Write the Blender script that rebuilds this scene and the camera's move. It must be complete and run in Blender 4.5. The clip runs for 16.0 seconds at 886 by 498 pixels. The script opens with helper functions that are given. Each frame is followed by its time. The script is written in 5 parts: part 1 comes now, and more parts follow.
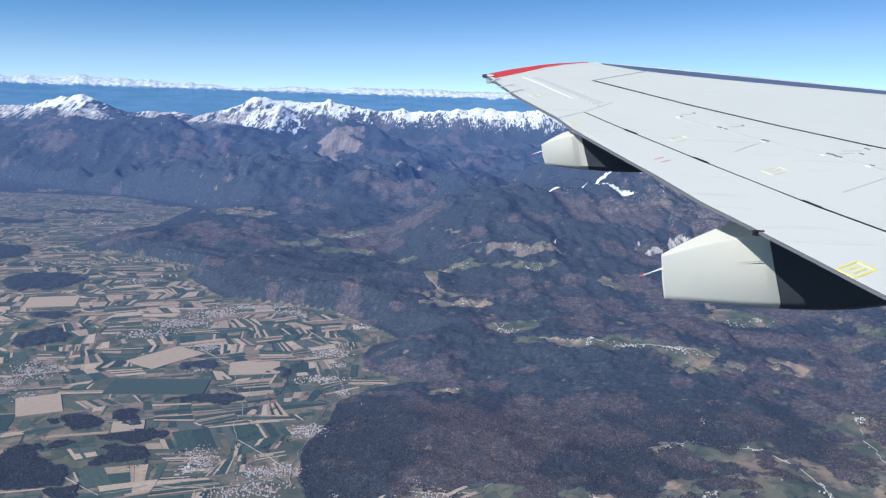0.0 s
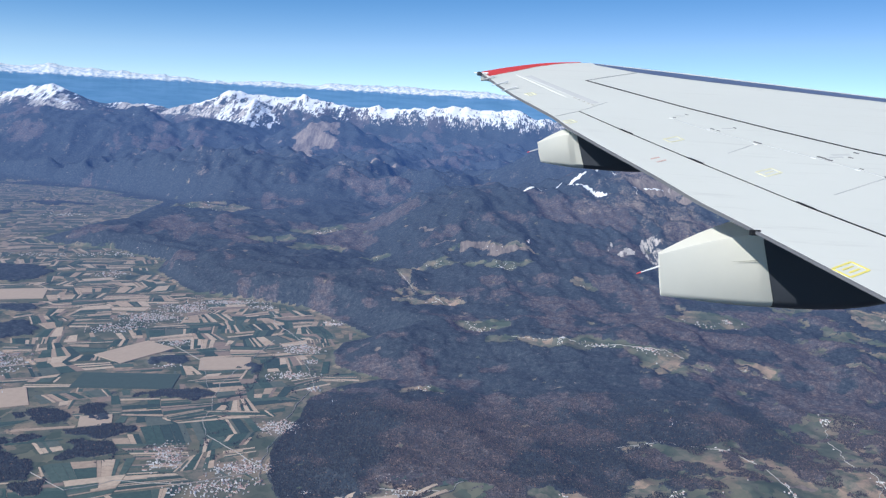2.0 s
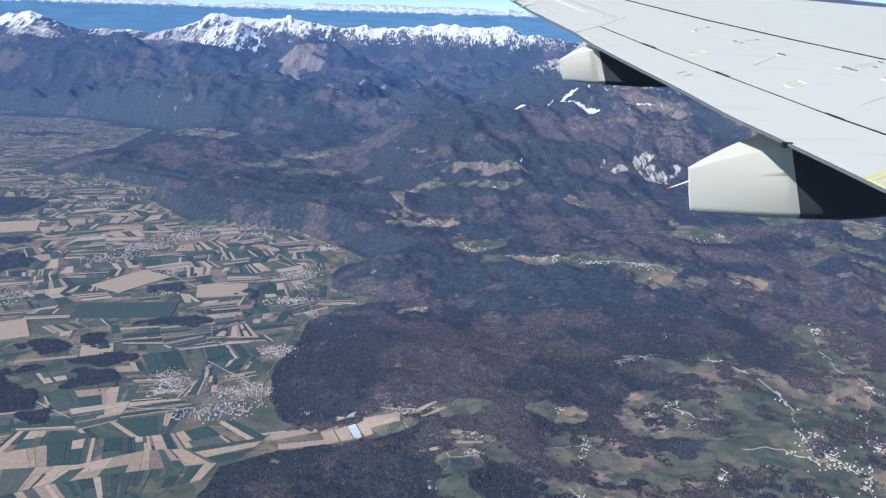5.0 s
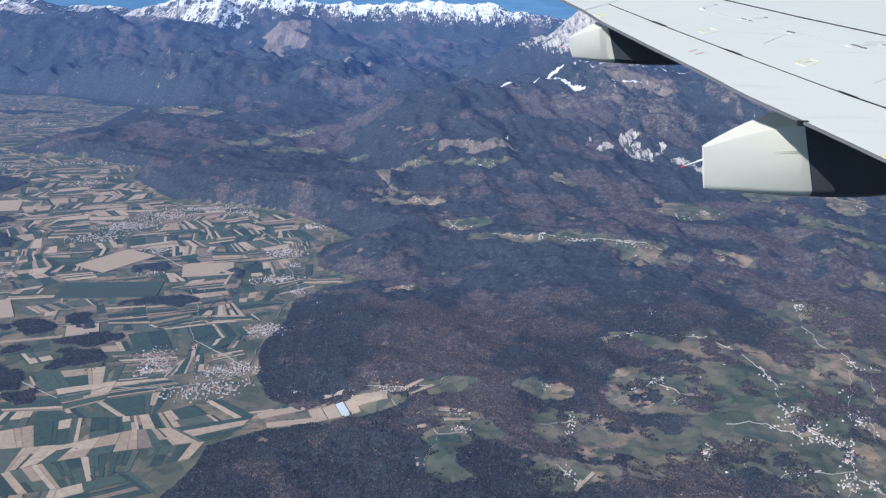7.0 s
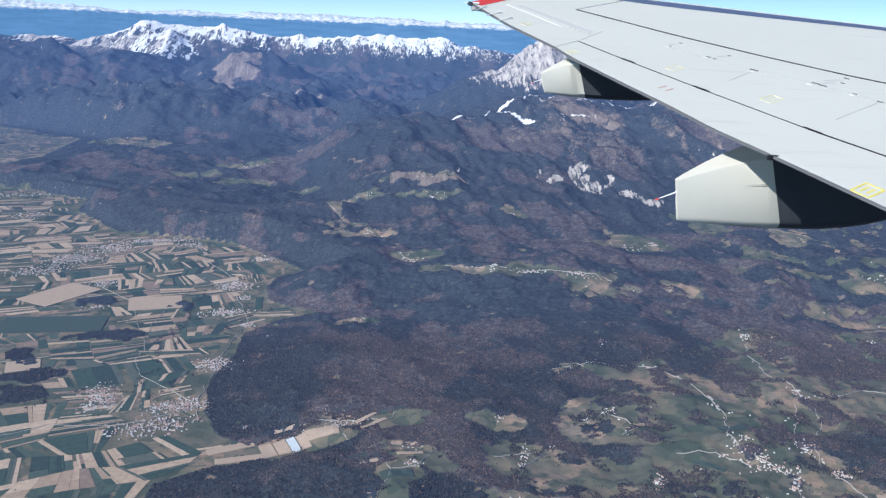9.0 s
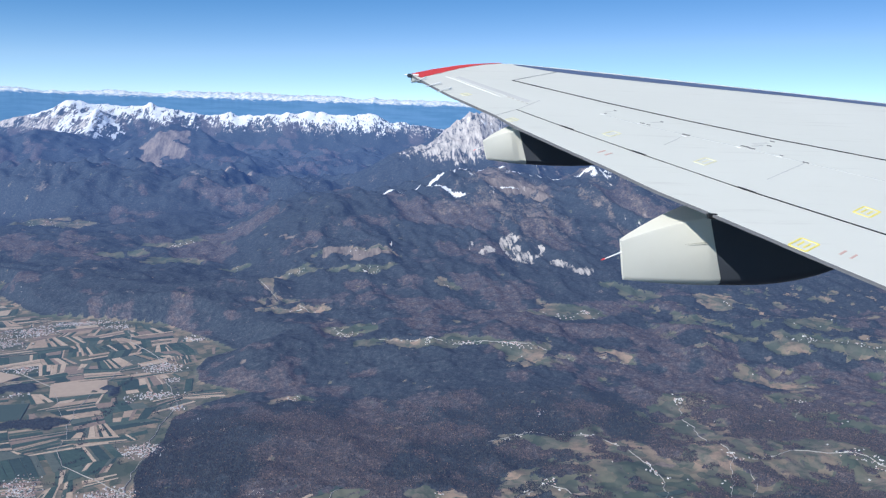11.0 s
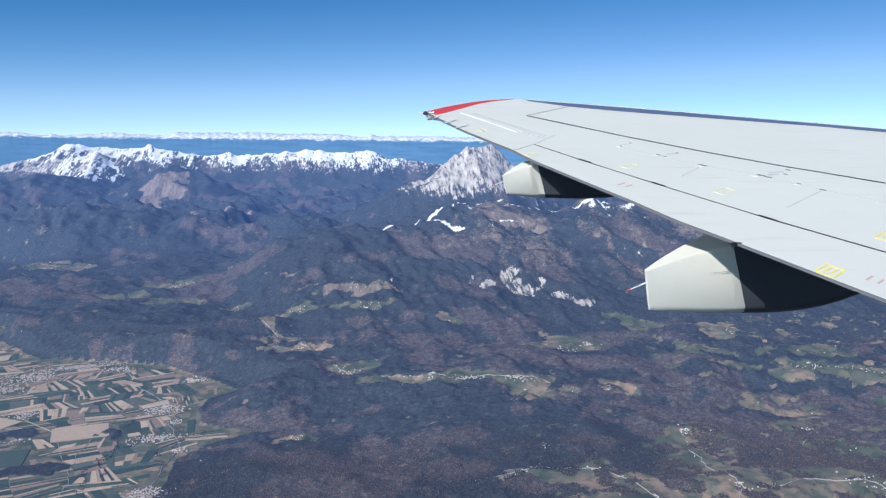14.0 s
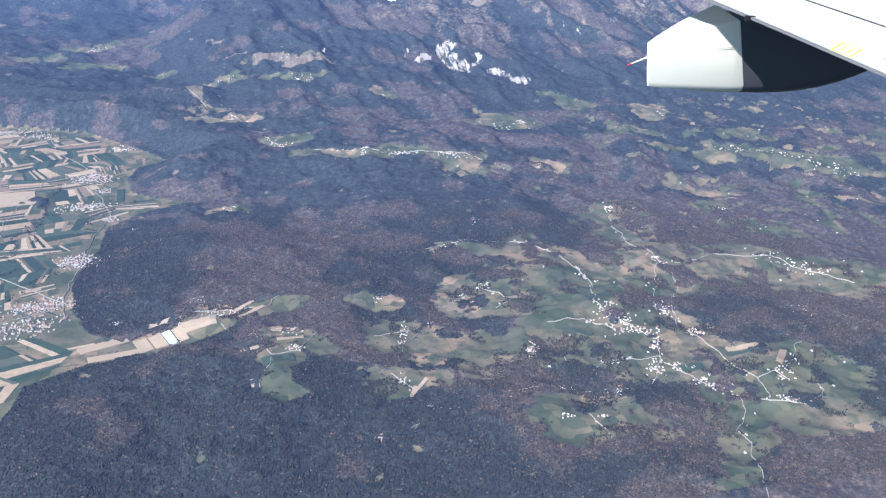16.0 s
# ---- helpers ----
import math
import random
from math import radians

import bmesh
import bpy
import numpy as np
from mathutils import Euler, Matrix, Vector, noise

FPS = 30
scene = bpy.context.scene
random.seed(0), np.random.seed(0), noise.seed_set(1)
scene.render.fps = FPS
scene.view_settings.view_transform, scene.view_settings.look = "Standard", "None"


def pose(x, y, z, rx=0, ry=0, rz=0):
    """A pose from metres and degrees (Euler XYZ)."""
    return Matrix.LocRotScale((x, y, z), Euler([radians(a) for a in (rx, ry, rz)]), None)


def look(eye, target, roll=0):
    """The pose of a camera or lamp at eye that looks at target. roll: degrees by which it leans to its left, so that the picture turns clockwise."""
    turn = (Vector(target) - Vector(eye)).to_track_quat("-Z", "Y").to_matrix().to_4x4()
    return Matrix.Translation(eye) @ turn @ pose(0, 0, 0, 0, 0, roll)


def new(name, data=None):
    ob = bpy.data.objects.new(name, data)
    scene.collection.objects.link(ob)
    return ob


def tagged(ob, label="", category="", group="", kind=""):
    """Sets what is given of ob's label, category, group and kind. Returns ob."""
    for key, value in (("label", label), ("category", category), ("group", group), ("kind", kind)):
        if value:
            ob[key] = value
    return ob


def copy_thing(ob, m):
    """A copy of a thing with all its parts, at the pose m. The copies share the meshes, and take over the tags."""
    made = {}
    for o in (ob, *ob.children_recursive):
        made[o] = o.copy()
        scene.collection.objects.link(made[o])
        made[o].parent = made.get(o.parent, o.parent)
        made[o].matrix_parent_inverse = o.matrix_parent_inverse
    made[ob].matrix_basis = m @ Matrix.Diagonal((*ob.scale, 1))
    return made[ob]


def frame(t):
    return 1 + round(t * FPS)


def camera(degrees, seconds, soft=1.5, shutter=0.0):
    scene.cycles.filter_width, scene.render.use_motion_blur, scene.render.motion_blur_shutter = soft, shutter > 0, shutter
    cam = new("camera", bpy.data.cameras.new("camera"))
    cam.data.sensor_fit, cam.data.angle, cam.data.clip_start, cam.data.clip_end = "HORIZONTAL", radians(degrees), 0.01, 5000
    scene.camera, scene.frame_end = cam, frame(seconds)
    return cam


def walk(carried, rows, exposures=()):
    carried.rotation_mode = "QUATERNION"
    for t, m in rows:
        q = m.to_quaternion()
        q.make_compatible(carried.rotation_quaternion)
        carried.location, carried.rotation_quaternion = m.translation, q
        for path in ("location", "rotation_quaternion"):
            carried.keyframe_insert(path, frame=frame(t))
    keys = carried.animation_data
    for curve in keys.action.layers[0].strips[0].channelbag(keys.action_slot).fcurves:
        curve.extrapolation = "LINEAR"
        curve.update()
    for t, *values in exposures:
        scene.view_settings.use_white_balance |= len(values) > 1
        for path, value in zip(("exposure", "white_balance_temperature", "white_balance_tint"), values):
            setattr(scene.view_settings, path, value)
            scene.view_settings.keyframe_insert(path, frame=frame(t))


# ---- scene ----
cam = camera(55.2, 16.0, soft=1.3)
# The seat by the window: eye 195 m over the plain (the land is a model at one to twenty, the wing at full size).
walk(cam, [
    (0.0, pose(0.007, -2.521, 195.391, 79.958, -1.871, 3.733)),
    (0.5, pose(-0.043, -2.561, 195.389, 79.987, -1.577, 3.341)),
    (1.0, pose(-0.103, -2.572, 195.372, 80.056, -1.760, 2.975)),
    (1.5, pose(-0.185, -2.589, 195.381, 80.034, -2.085, 2.531)),
    (2.0, pose(-0.261, -2.622, 195.358, 79.895, -3.122, 2.130)),
    (2.5, pose(-0.327, -2.644, 195.386, 79.840, -2.957, 1.938)),
    (3.0, pose(-0.408, -2.671, 195.363, 81.827, -1.977, 1.624)),
    (3.5, pose(-0.468, -2.698, 195.389, 82.787, -1.046, 1.757)),
    (4.0, pose(-0.533, -2.703, 195.381, 79.918, -1.640, 2.790)),
    (4.5, pose(-0.578, -2.724, 195.365, 75.907, -2.015, 2.025)),
    (5.0, pose(-0.660, -2.728, 195.354, 74.621, -1.725, 1.342)),
    (5.2, pose(-0.729, -2.728, 195.310, 74.068, -1.934, 0.974)),
    (7.5, pose(-1.007, -2.761, 195.393, 73.164, -1.617, -0.073)),
    (8.0, pose(-1.092, -2.772, 195.420, 73.539, -1.659, -0.925)),
    (8.5, pose(-1.173, -2.765, 195.388, 74.389, -2.151, -1.858)),
    (9.0, pose(-1.255, -2.798, 195.362, 75.442, -2.466, -2.837)),
    (9.5, pose(-1.313, -2.772, 195.378, 77.491, -2.243, -5.531)),
    (9.7, pose(-1.347, -2.805, 195.338, 78.753, -2.641, -7.134)),
    (11.8, pose(-1.448, -2.791, 195.269, 80.599, -0.857, -7.460)),
    (12.0, pose(-1.459, -2.776, 195.275, 80.541, -0.208, -7.226)),
    (12.5, pose(-1.496, -2.767, 195.278, 82.069, -0.155, -7.010)),
    (13.0, pose(-1.587, -2.809, 195.269, 83.547, -0.108, -6.960)),
    (13.5, pose(-1.653, -2.831, 195.254, 83.498, -0.579, -7.404)),
    (14.0, pose(-1.729, -2.861, 195.286, 82.892, -0.565, -7.746)),
    (14.5, pose(-1.813, -2.878, 195.294, 81.119, -0.482, -7.622)),
    (15.0, pose(-1.978, -2.855, 195.246, 76.649, -0.871, -7.512)),
    (15.5, pose(-2.109, -2.557, 195.180, 72.291, -0.951, -9.217)),
    (16.0, pose(-2.233, -2.347, 195.140, 67.933, -2.966, -11.779)),
], exposures=[(0.0, 0.22, 6250, 8), (15.2, 0.22, 6250, 8), (15.5, 0.27, 6250, 8), (16.0, 0.90, 6250, 8)])

# ---- daylight ----
SUN_ELEV, SUN_AZ = radians(36), radians(228)     # azimuth clockwise from +y: behind the cabin and towards the tail
world = bpy.data.worlds.new("sky")
scene.world = world
world.use_nodes = True
wn, wl = world.node_tree.nodes, world.node_tree.links
sky = wn.new("ShaderNodeTexSky")
sky.sky_type, sky.sun_disc = "NISHITA", False
sky.sun_elevation, sky.sun_rotation = SUN_ELEV, SUN_AZ
sky.altitude, sky.air_density, sky.dust_density, sky.ozone_density = 9000, 1.1, 0.8, 1.6
deep = wn.new("ShaderNodeHueSaturation")
deep.inputs["Hue"].default_value = 0.495
grey = wn.new("ShaderNodeRGBToBW")
wl.new(sky.outputs[0], grey.inputs[0])
thick = wn.new("ShaderNodeMapRange")
thick.inputs[1].default_value, thick.inputs[2].default_value, thick.inputs[3].default_value, thick.inputs[4].default_value = 1.5, 4.4, 1.32, 1.00
wl.new(grey.outputs[0], thick.inputs[0])
wl.new(thick.outputs[0], deep.inputs["Saturation"])
wl.new(sky.outputs[0], deep.inputs["Color"])
wl.new(deep.outputs[0], wn["Background"].inputs[0])
wn["Background"].inputs[1].default_value = 0.112
sun = new("sun", bpy.data.lights.new("sun", "SUN"))
sun.data.energy, sun.data.angle, sun.data.color = 4.3, radians(0.53), (1.0, 0.96, 0.9)
sun.matrix_world = look((0, 0, 0), (-math.sin(SUN_AZ) * math.cos(SUN_ELEV), -math.cos(SUN_AZ) * math.cos(SUN_ELEV), -math.sin(SUN_ELEV)))

# ---- numbers and noise ----
EYE_Z = 195.0
rng = np.random.default_rng(7)
TABLE = rng.random((8, 256, 256))


def vnoise(x, y, seed=0):
    """Smooth value noise in 0..1 with cells of one metre."""
    xi, yi = np.floor(x).astype(int), np.floor(y).astype(int)
    u, v = x - xi, y - yi
    u, v = u * u * u * (u * (6 * u - 15) + 10), v * v * v * (v * (6 * v - 15) + 10)
    g = TABLE[seed % 8]
    a, b = xi & 255, yi & 255
    a1, b1 = (xi + 1) & 255, (yi + 1) & 255
    return (g[a, b] * (1 - u) + g[a1, b] * u) * (1 - v) + (g[a, b1] * (1 - u) + g[a1, b1] * u) * v


def fbm(x, y, size, octaves=4, seed=0):
    total, amp, norm = 0, 1.0, 0.0
    for o in range(octaves):
        c, s = math.cos(o * 1.1), math.sin(o * 1.1)
        k = 2.03 ** o / size
        total = total + amp * vnoise((x * c - y * s) * k + 17.3 * o, (x * s + y * c) * k + 9.1 * o, seed + o)
        norm += amp
        amp *= 0.5
    return total / norm


def ridged(x, y, size, octaves=4, seed=0):
    total, amp, norm = 0, 1.0, 0.0
    for o in range(octaves):
        c, s = math.cos(o * 0.9 + 0.4), math.sin(o * 0.9 + 0.4)
        k = 2.1 ** o / size
        n = vnoise((x * c - y * s) * k + 31.7 * o, (x * s + y * c) * k + 5.9 * o, seed + o)
        total = total + amp * (1 - np.abs(2 * n - 1))
        norm += amp
        amp *= 0.55
    return total / norm


def downslope(x, y, size, octaves=4, seed=0, long=0.25):
    """Ridges and gullies that run along y, each octave keeping that direction."""
    x = x + 0.5 * size * (fbm(x, y, size * 1.6, 3, seed + 3) - 0.5)
    total, amp, norm = 0, 1.0, 0.0
    for o in range(octaves):
        k = 2.07 ** o / size
        n = vnoise(x * k + y * k * 0.10 * (-1) ** o + 13.7 * o, y * k * long + 7.3 * o, seed + o)
        total = total + amp * (1 - np.abs(2 * n - 1))
        norm += amp
        amp *= 0.58
    return total / norm


def smooth(a, b, v):
    t = np.clip((v - a) / (b - a), 0, 1)
    return t * t * (3 - 2 * t)


def blob(x, y, cx, cy, rx, ry, turn=0):
    """1 inside an ellipse, falling to 0 round it."""
    c, s = math.cos(radians(turn)), math.sin(radians(turn))
    dx, dy = x - cx, y - cy
    q = np.hypot((dx * c + dy * s) / rx, (-dx * s + dy * c) / ry)
    return 1 - smooth(0.75, 1.25, q)


def ridge(x, y, line, near, far):
    """Height of a mountain crest: falls away over `near` metres towards the plain and over `far` metres behind."""
    best = np.zeros_like(x)
    for (x0, y0, z0), (x1, y1, z1) in zip(line, line[1:]):
        dx, dy = x1 - x0, y1 - y0
        t = np.clip(((x - x0) * dx + (y - y0) * dy) / (dx * dx + dy * dy), 0, 1)
        px, py = x - (x0 + t * dx), y - (y0 + t * dy)
        w = np.where(py < 0, near, far)
        best = np.maximum(best, (z0 + t * (z1 - z0)) * np.clip(1 - np.hypot(px, py) / w, 0, 1))
    return best


# ---- the lie of the land ----
EDGE_Y = [-400, 280, 330, 358, 377, 403, 432, 482, 516, 540, 561, 583, 614, 640, 664, 697, 746, 765, 777, 821, 860, 914, 936, 965, 972, 1001, 1046, 1117, 1231, 1380, 1450, 1520, 1600, 5000]
EDGE_X = [-125, -112, -100, -62, -85, -98, -100, -96, -94, -80, -50, -87, -98, -92, -74, -99, -144, -200, -256, -291, -321, -332, -371, -415, -485, -519, -518, -489, -492, -506, -600, -720, -1000, -9000]
MASSIF = [(-100, 1030, 26), (-63, 1055, 37), (-10, 1080, 56), (45, 1115, 74), (85, 1145, 84), (150, 1180, 97), (200, 1215, 110), (232, 1216, 117), (287, 1214, 113), (327, 1203, 108), (366, 1192, 112), (392, 1184, 115), (463, 1165, 104), (560, 1150, 96), (800, 1200, 105), (1100, 1250, 90)]
WHITE_PEAK = [(180, 1485, 138), (193, 1485, 148), (234, 1480, 176), (258, 1483, 192), (290, 1495, 184), (332, 1521, 170), (417, 1541, 150), (620, 1600, 150), (900, 1700, 150)]
BROWN_PEAK = [(-451, 1843, 30), (-429, 1910, 62), (-395, 1958, 98), (-353, 1996, 123), (-332, 2000, 121), (-292, 1986, 90), (-238, 1963, 60), (-180, 1949, 44), (-113, 1894, 20)]
DARK_PEAK = [(-1250, 1760, 100), (-1000, 1820, 108), (-871, 1865, 111), (-812, 1891, 116), (-750, 1915, 126), (-719, 1928, 111), (-677, 1943, 92), (-640, 1956, 111), (-614, 1964, 121), (-586, 1973, 108), (-517, 1992, 80)]
SNOW_RANGE = [(-900, 2530, 96), (-846, 2562, 129), (-807, 2595, 150), (-751, 2633, 176), (-652, 2700, 160), (-531, 2737, 175), (-379, 2772, 152), (-310, 2780, 164), (-239, 2787, 154), (-132, 2794, 172), (-25, 2797, 170), (129, 2794, 166), (156, 2793, 148), (245, 2766, 143), (348, 2715, 126), (600, 2650, 118)]
SNOW_SPUR = [(-673, 2612, 158), (-650, 2474, 128), (-643, 2320, 80)]
WEST_PEAK = [(-2300, 2360, 126), (-1510, 2470, 134), (-1420, 2490, 142), (-1360, 2510, 156), (-1315, 2530, 174), (-1280, 2550, 177), (-1245, 2562, 154), (-1200, 2580, 136), (-1120, 2610, 122), (-1030, 2645, 130), (-940, 2675, 114)]
KNOLL = [(-268, 1818, 46), (-233, 1823, 63), (-187, 1828, 60), (-150, 1831, 32)]
LOW_HILLS = [(-440, 985, 8), (-375, 930, 14), (-300, 870, 17), (-215, 835, 22), (-150, 790, 24), (-60, 800, 30)]


def edge_of_plain(x, y):
    """Metres east of the edge between plain and woods (negative: on the plain)."""
    return x - np.interp(y, EDGE_Y, EDGE_X) + 9 * (fbm(x, y, 34, 3, 5) - 0.5)


def height(x, y):
    off = edge_of_plain(x, y)
    land = smooth(0, 55, off)
    hills = land * (3 + 14 * (fbm(x, y, 110, 4, 1) - 0.3) + smooth(540, 640, y) * 10)
    hills = hills + smooth(60, 180, x) * smooth(520, 330, y) * (7 * ridged(x, y, 60, 4, 2) - 2.5)
    hills = hills + land * smooth(200, 300, y) * (9 + 8 * smooth(480, 620, y)) * (ridged(x, y, 75, 5, 4) - 0.5)
    hills = np.maximum(hills, 0.0)
    hills = np.maximum(hills, ridge(x, y, LOW_HILLS, 80, 120) + land)
    m = ridge(x, y, MASSIF, 560, 330) * smooth(-170, 20, x + 0.25 * (y - 900))
    gully = downslope(x + 0.2 * (y - 1000), y, 80, 5, 3)
    m = m * (0.70 + 0.46 * gully) + smooth(10, 40, m) * 8 * (downslope(x, y, 34, 4, 4, 0.4) - 0.5) + smooth(10, 40, m) * 5 * (ridged(x, y, 38, 4, 4) - 0.55)
    p = ridge(x, y, WHITE_PEAK, 260, 300)
    p = p * (0.80 + 0.16 * ridged(x, y, 90, 5, 6) + 0.15 * downslope(x, y, 42, 5, 2, 0.3))
    far = smooth(1250, 1500, y)
    rough = far * (14 + 85 * (ridged(x, y, 330, 6, 0) - 0.30)) * smooth(3300, 2700, y) * smooth(-1500, -700, x - (y - 2000) * -0.25)
    rough = rough + far * 46 * (ridged(x, y, 120, 5, 5) - 0.45) * smooth(3100, 2500, y)
    rough = rough + far * 16 * (ridged(x, y, 46, 4, 3) - 0.5) * smooth(2700, 2300, y)
    rough = rough + smooth(3000, 3400, y) * (30 + 60 * fbm(x, y, 420, 5, 2))
    b = np.maximum(ridge(x, y, BROWN_PEAK, 300, 260), ridge(x, y, KNOLL, 190, 200))
    b = np.maximum(b, ridge(x, y, DARK_PEAK, 330, 300)) * (0.74 + 0.24 * ridged(x, y, 130, 5, 7) + 0.20 * downslope(x, y, 52, 5, 1, 0.35))
    s = np.maximum(ridge(x, y, SNOW_RANGE, 430, 400), np.maximum(ridge(x, y, SNOW_SPUR, 230, 200), ridge(x, y, WEST_PEAK, 420, 400)))
    s = s * (0.80 + 0.10 * ridged(x, y, 170, 6, 1) + 0.13 * downslope(x, y, 60, 5, 3, 0.3))
    z = np.maximum(hills, rough)
    for top in (m, p, b, s):
        z = np.maximum(z, top + 0.25 * np.maximum(rough, 0) * smooth(1400, 1800, y))
    return z * (1 - smooth(16, 3, off / (1 + 7 * smooth(1050, 1350, y))) * smooth(1720, 1520, y))


def plain_wood(x, y):
    """How deep inside one of the ragged woods of the plain a place lies."""
    wx, wy = x + 30 * (fbm(x, y, 24, 4, 3) - 0.5), y + 30 * (fbm(x, y, 24, 4, 6) - 0.5)
    inside = np.zeros_like(x)
    for e in PLAIN_WOODS:
        inside = np.maximum(inside, blob(wx, wy, *e))
    return inside + 0.5 * (fbm(x, y, 9, 3, 7) - 0.5)


def zones(x, y, z, steep):
    """How much meadow, bare rock and snow lies at each place, and how much of the wood is spruce."""
    off = edge_of_plain(x, y)
    wx, wy = x + 34 * (fbm(x, y, 36, 4, 1) - 0.5), y + 34 * (fbm(x, y, 36, 4, 2) - 0.5)
    meadow = smooth(2, -2, off) * (y < 1500)
    patch = fbm(x, y, 14, 4, 2)
    hill_farms = np.zeros_like(x)
    for e in HILL_FARMS:
        hill_farms = np.maximum(hill_farms, blob(wx, wy, e[0], e[1], e[2] * 1.55, e[3] * 1.5, e[4]))
    meadow = np.maximum(meadow, hill_farms * smooth(0.35, 0.39, patch))
    east = smooth(250, 300, x) * smooth(800, 720, y) * smooth(430, 480, y)
    meadow = np.maximum(meadow, east * smooth(0.58, 0.62, patch))
    for e in FARM_CLEARINGS:
        meadow = np.maximum(meadow, smooth(0.30, 0.68, blob(wx, wy, e[0], e[1], e[2] * 1.1, e[3] * 1.0, e[4]) + 1.9 * (fbm(x, y, 13, 5, 6) - 0.55)))
    meadow = meadow * (1 - smooth(0.42, 0.58, plain_wood(x, y)))
    back = smooth(1000, 1300, y)
    meadow = np.maximum(meadow, 0.55 * back * smooth(0.64 - 0.09 * smooth(-300, -500, x) * smooth(1420, 1480, y), 0.68, fbm(x, y, 70, 5, 4)) * smooth(70, 45, z) * smooth(0.22, 0.12, steep))
    rock = np.zeros_like(x)
    for e in CLIFFS:
        rock = np.maximum(rock, 0.57 * smooth(0.34, 0.68, blob(x + 0.5 * (wx - x), y + 0.6 * (wy - y), *e) * (0.45 + 0.75 * downslope(x, y, 9, 4, 2, 0.16))))
    rock = np.maximum(rock, 0.22 * smooth(48, 80, z) * smooth(150, 230, x) * (y < 1330) * smooth(0.50, 0.8, downslope(x, y, 30, 4, 2, 0.15)))
    peak = (y < 1950) * smooth(1340, 1400, y) * (x > 120)
    rock = np.maximum(rock, 0.66 * smooth(88, 140, z + 34 * (downslope(x, y, 40, 4, 1) - 0.5)) * peak)
    high = smooth(80, 120, z) * smooth(2150, 2350, y)
    rock = np.maximum(rock, (0.42 + 0.25 * smooth(-560, -700, x)) * high * smooth(0.35, 0.7, downslope(x, y, 50, 5, 6)))
    bare = 0.40 * smooth(0.30, 0.55, steep) * smooth(20, 50, z) * smooth(1300, 1360, y) * smooth(0.45, 0.68, fbm(x, y, 36, 5, 1))
    bare = np.maximum(bare, 0.47 * smooth(30, 60, z) * smooth(40, 160, x) * (y < 1330) * smooth(0.42, 0.72, downslope(x, y, 46, 5, 5, 0.2)))
    bare = np.maximum(bare, 0.42 * smooth(84, 124, z + 40 * (downslope(x, y, 40, 4, 1) - 0.5)) * peak)
    for e in BROWN_SLOPES:
        bare = np.maximum(bare, smooth(0.4, 0.6, blob(x + 2 * (wx - x), y + 2 * (wy - y), *e) + 1.5 * (fbm(x, y, 30, 5, 6) - 0.52)))
    line = 124 - 4 * smooth(-640, -480, x) + 30 * (fbm(x, y, 150, 4, 2) - 0.5) + 70 * np.clip(steep - 0.42, 0, 1)
    snow = smooth(line - 34, line + 46, z + 46 * (downslope(x, y, 34, 5, 5, 0.2) - 0.5)) * smooth(2250, 2450, y)
    cap = smooth(96, 190, z + 50 * (downslope(x, y, 26, 4, 6, 0.2) - 0.5)) * (y < 2250) * smooth(1330, 1420, y)
    crest = smooth(0.66, 0.76, ridged(x, y, 70, 3, 0)) * smooth(100, 108, z) * (y > 1120) * (y < 1330)
    snow = np.maximum(0.68 * snow, np.maximum(0.26 * cap, crest * 0.4))
    snow = np.maximum(snow, 0.66 * blob(x, y, -655, 2470, 90, 140, 0) * smooth(0.40, 0.62, downslope(x, y, 26, 4, 4, 0.2)))
    for e in SNOW_PATCHES:
        snow = np.maximum(snow, 0.8 * smooth(0.4, 0.6, blob(x + 0.25 * (wx - x), y + 0.25 * (wy - y), *e) + 0.6 * (fbm(x, y, 10, 3, 3) - 0.5)))
    for way in SNOW_LINES:
        drift = ridge(x + 0.2 * (wx - x), y + 0.2 * (wy - y), [(p, q, 1) for p, q in way], 9, 9)
        snow = np.maximum(snow, 0.85 * smooth(0.40, 0.62, drift + 0.45 * (fbm(x, y, 12, 3, 3) - 0.5)))
    stand = np.where(y > 800, downslope(x + 0.3 * y, y, 44, 5, 7, 0.4), fbm(x, y, 26, 5, 5))
    spruce = smooth(0.42, 0.58, 0.5 * fbm(x, y, 130, 4, 7) + 0.5 * stand + 0.03 * smooth(430, 330, y) * smooth(100, 20, x) + 0.12 * blob(x, y, -85, 455, 55, 75) + 0.11 * blob(x, y, -330, 880, 170, 110, -20) - 0.05 * smooth(30, 130, x) * smooth(540, 450, y) + 0.05 * back - 0.05 * smooth(820, 900, y) * smooth(1340, 1250, y) * smooth(-20, 80, x))
    spruce = np.maximum(spruce, 0.95 * smooth(0, -6, off) * (y < 1300))
    return meadow, np.maximum(rock, 0), snow, spruce, bare


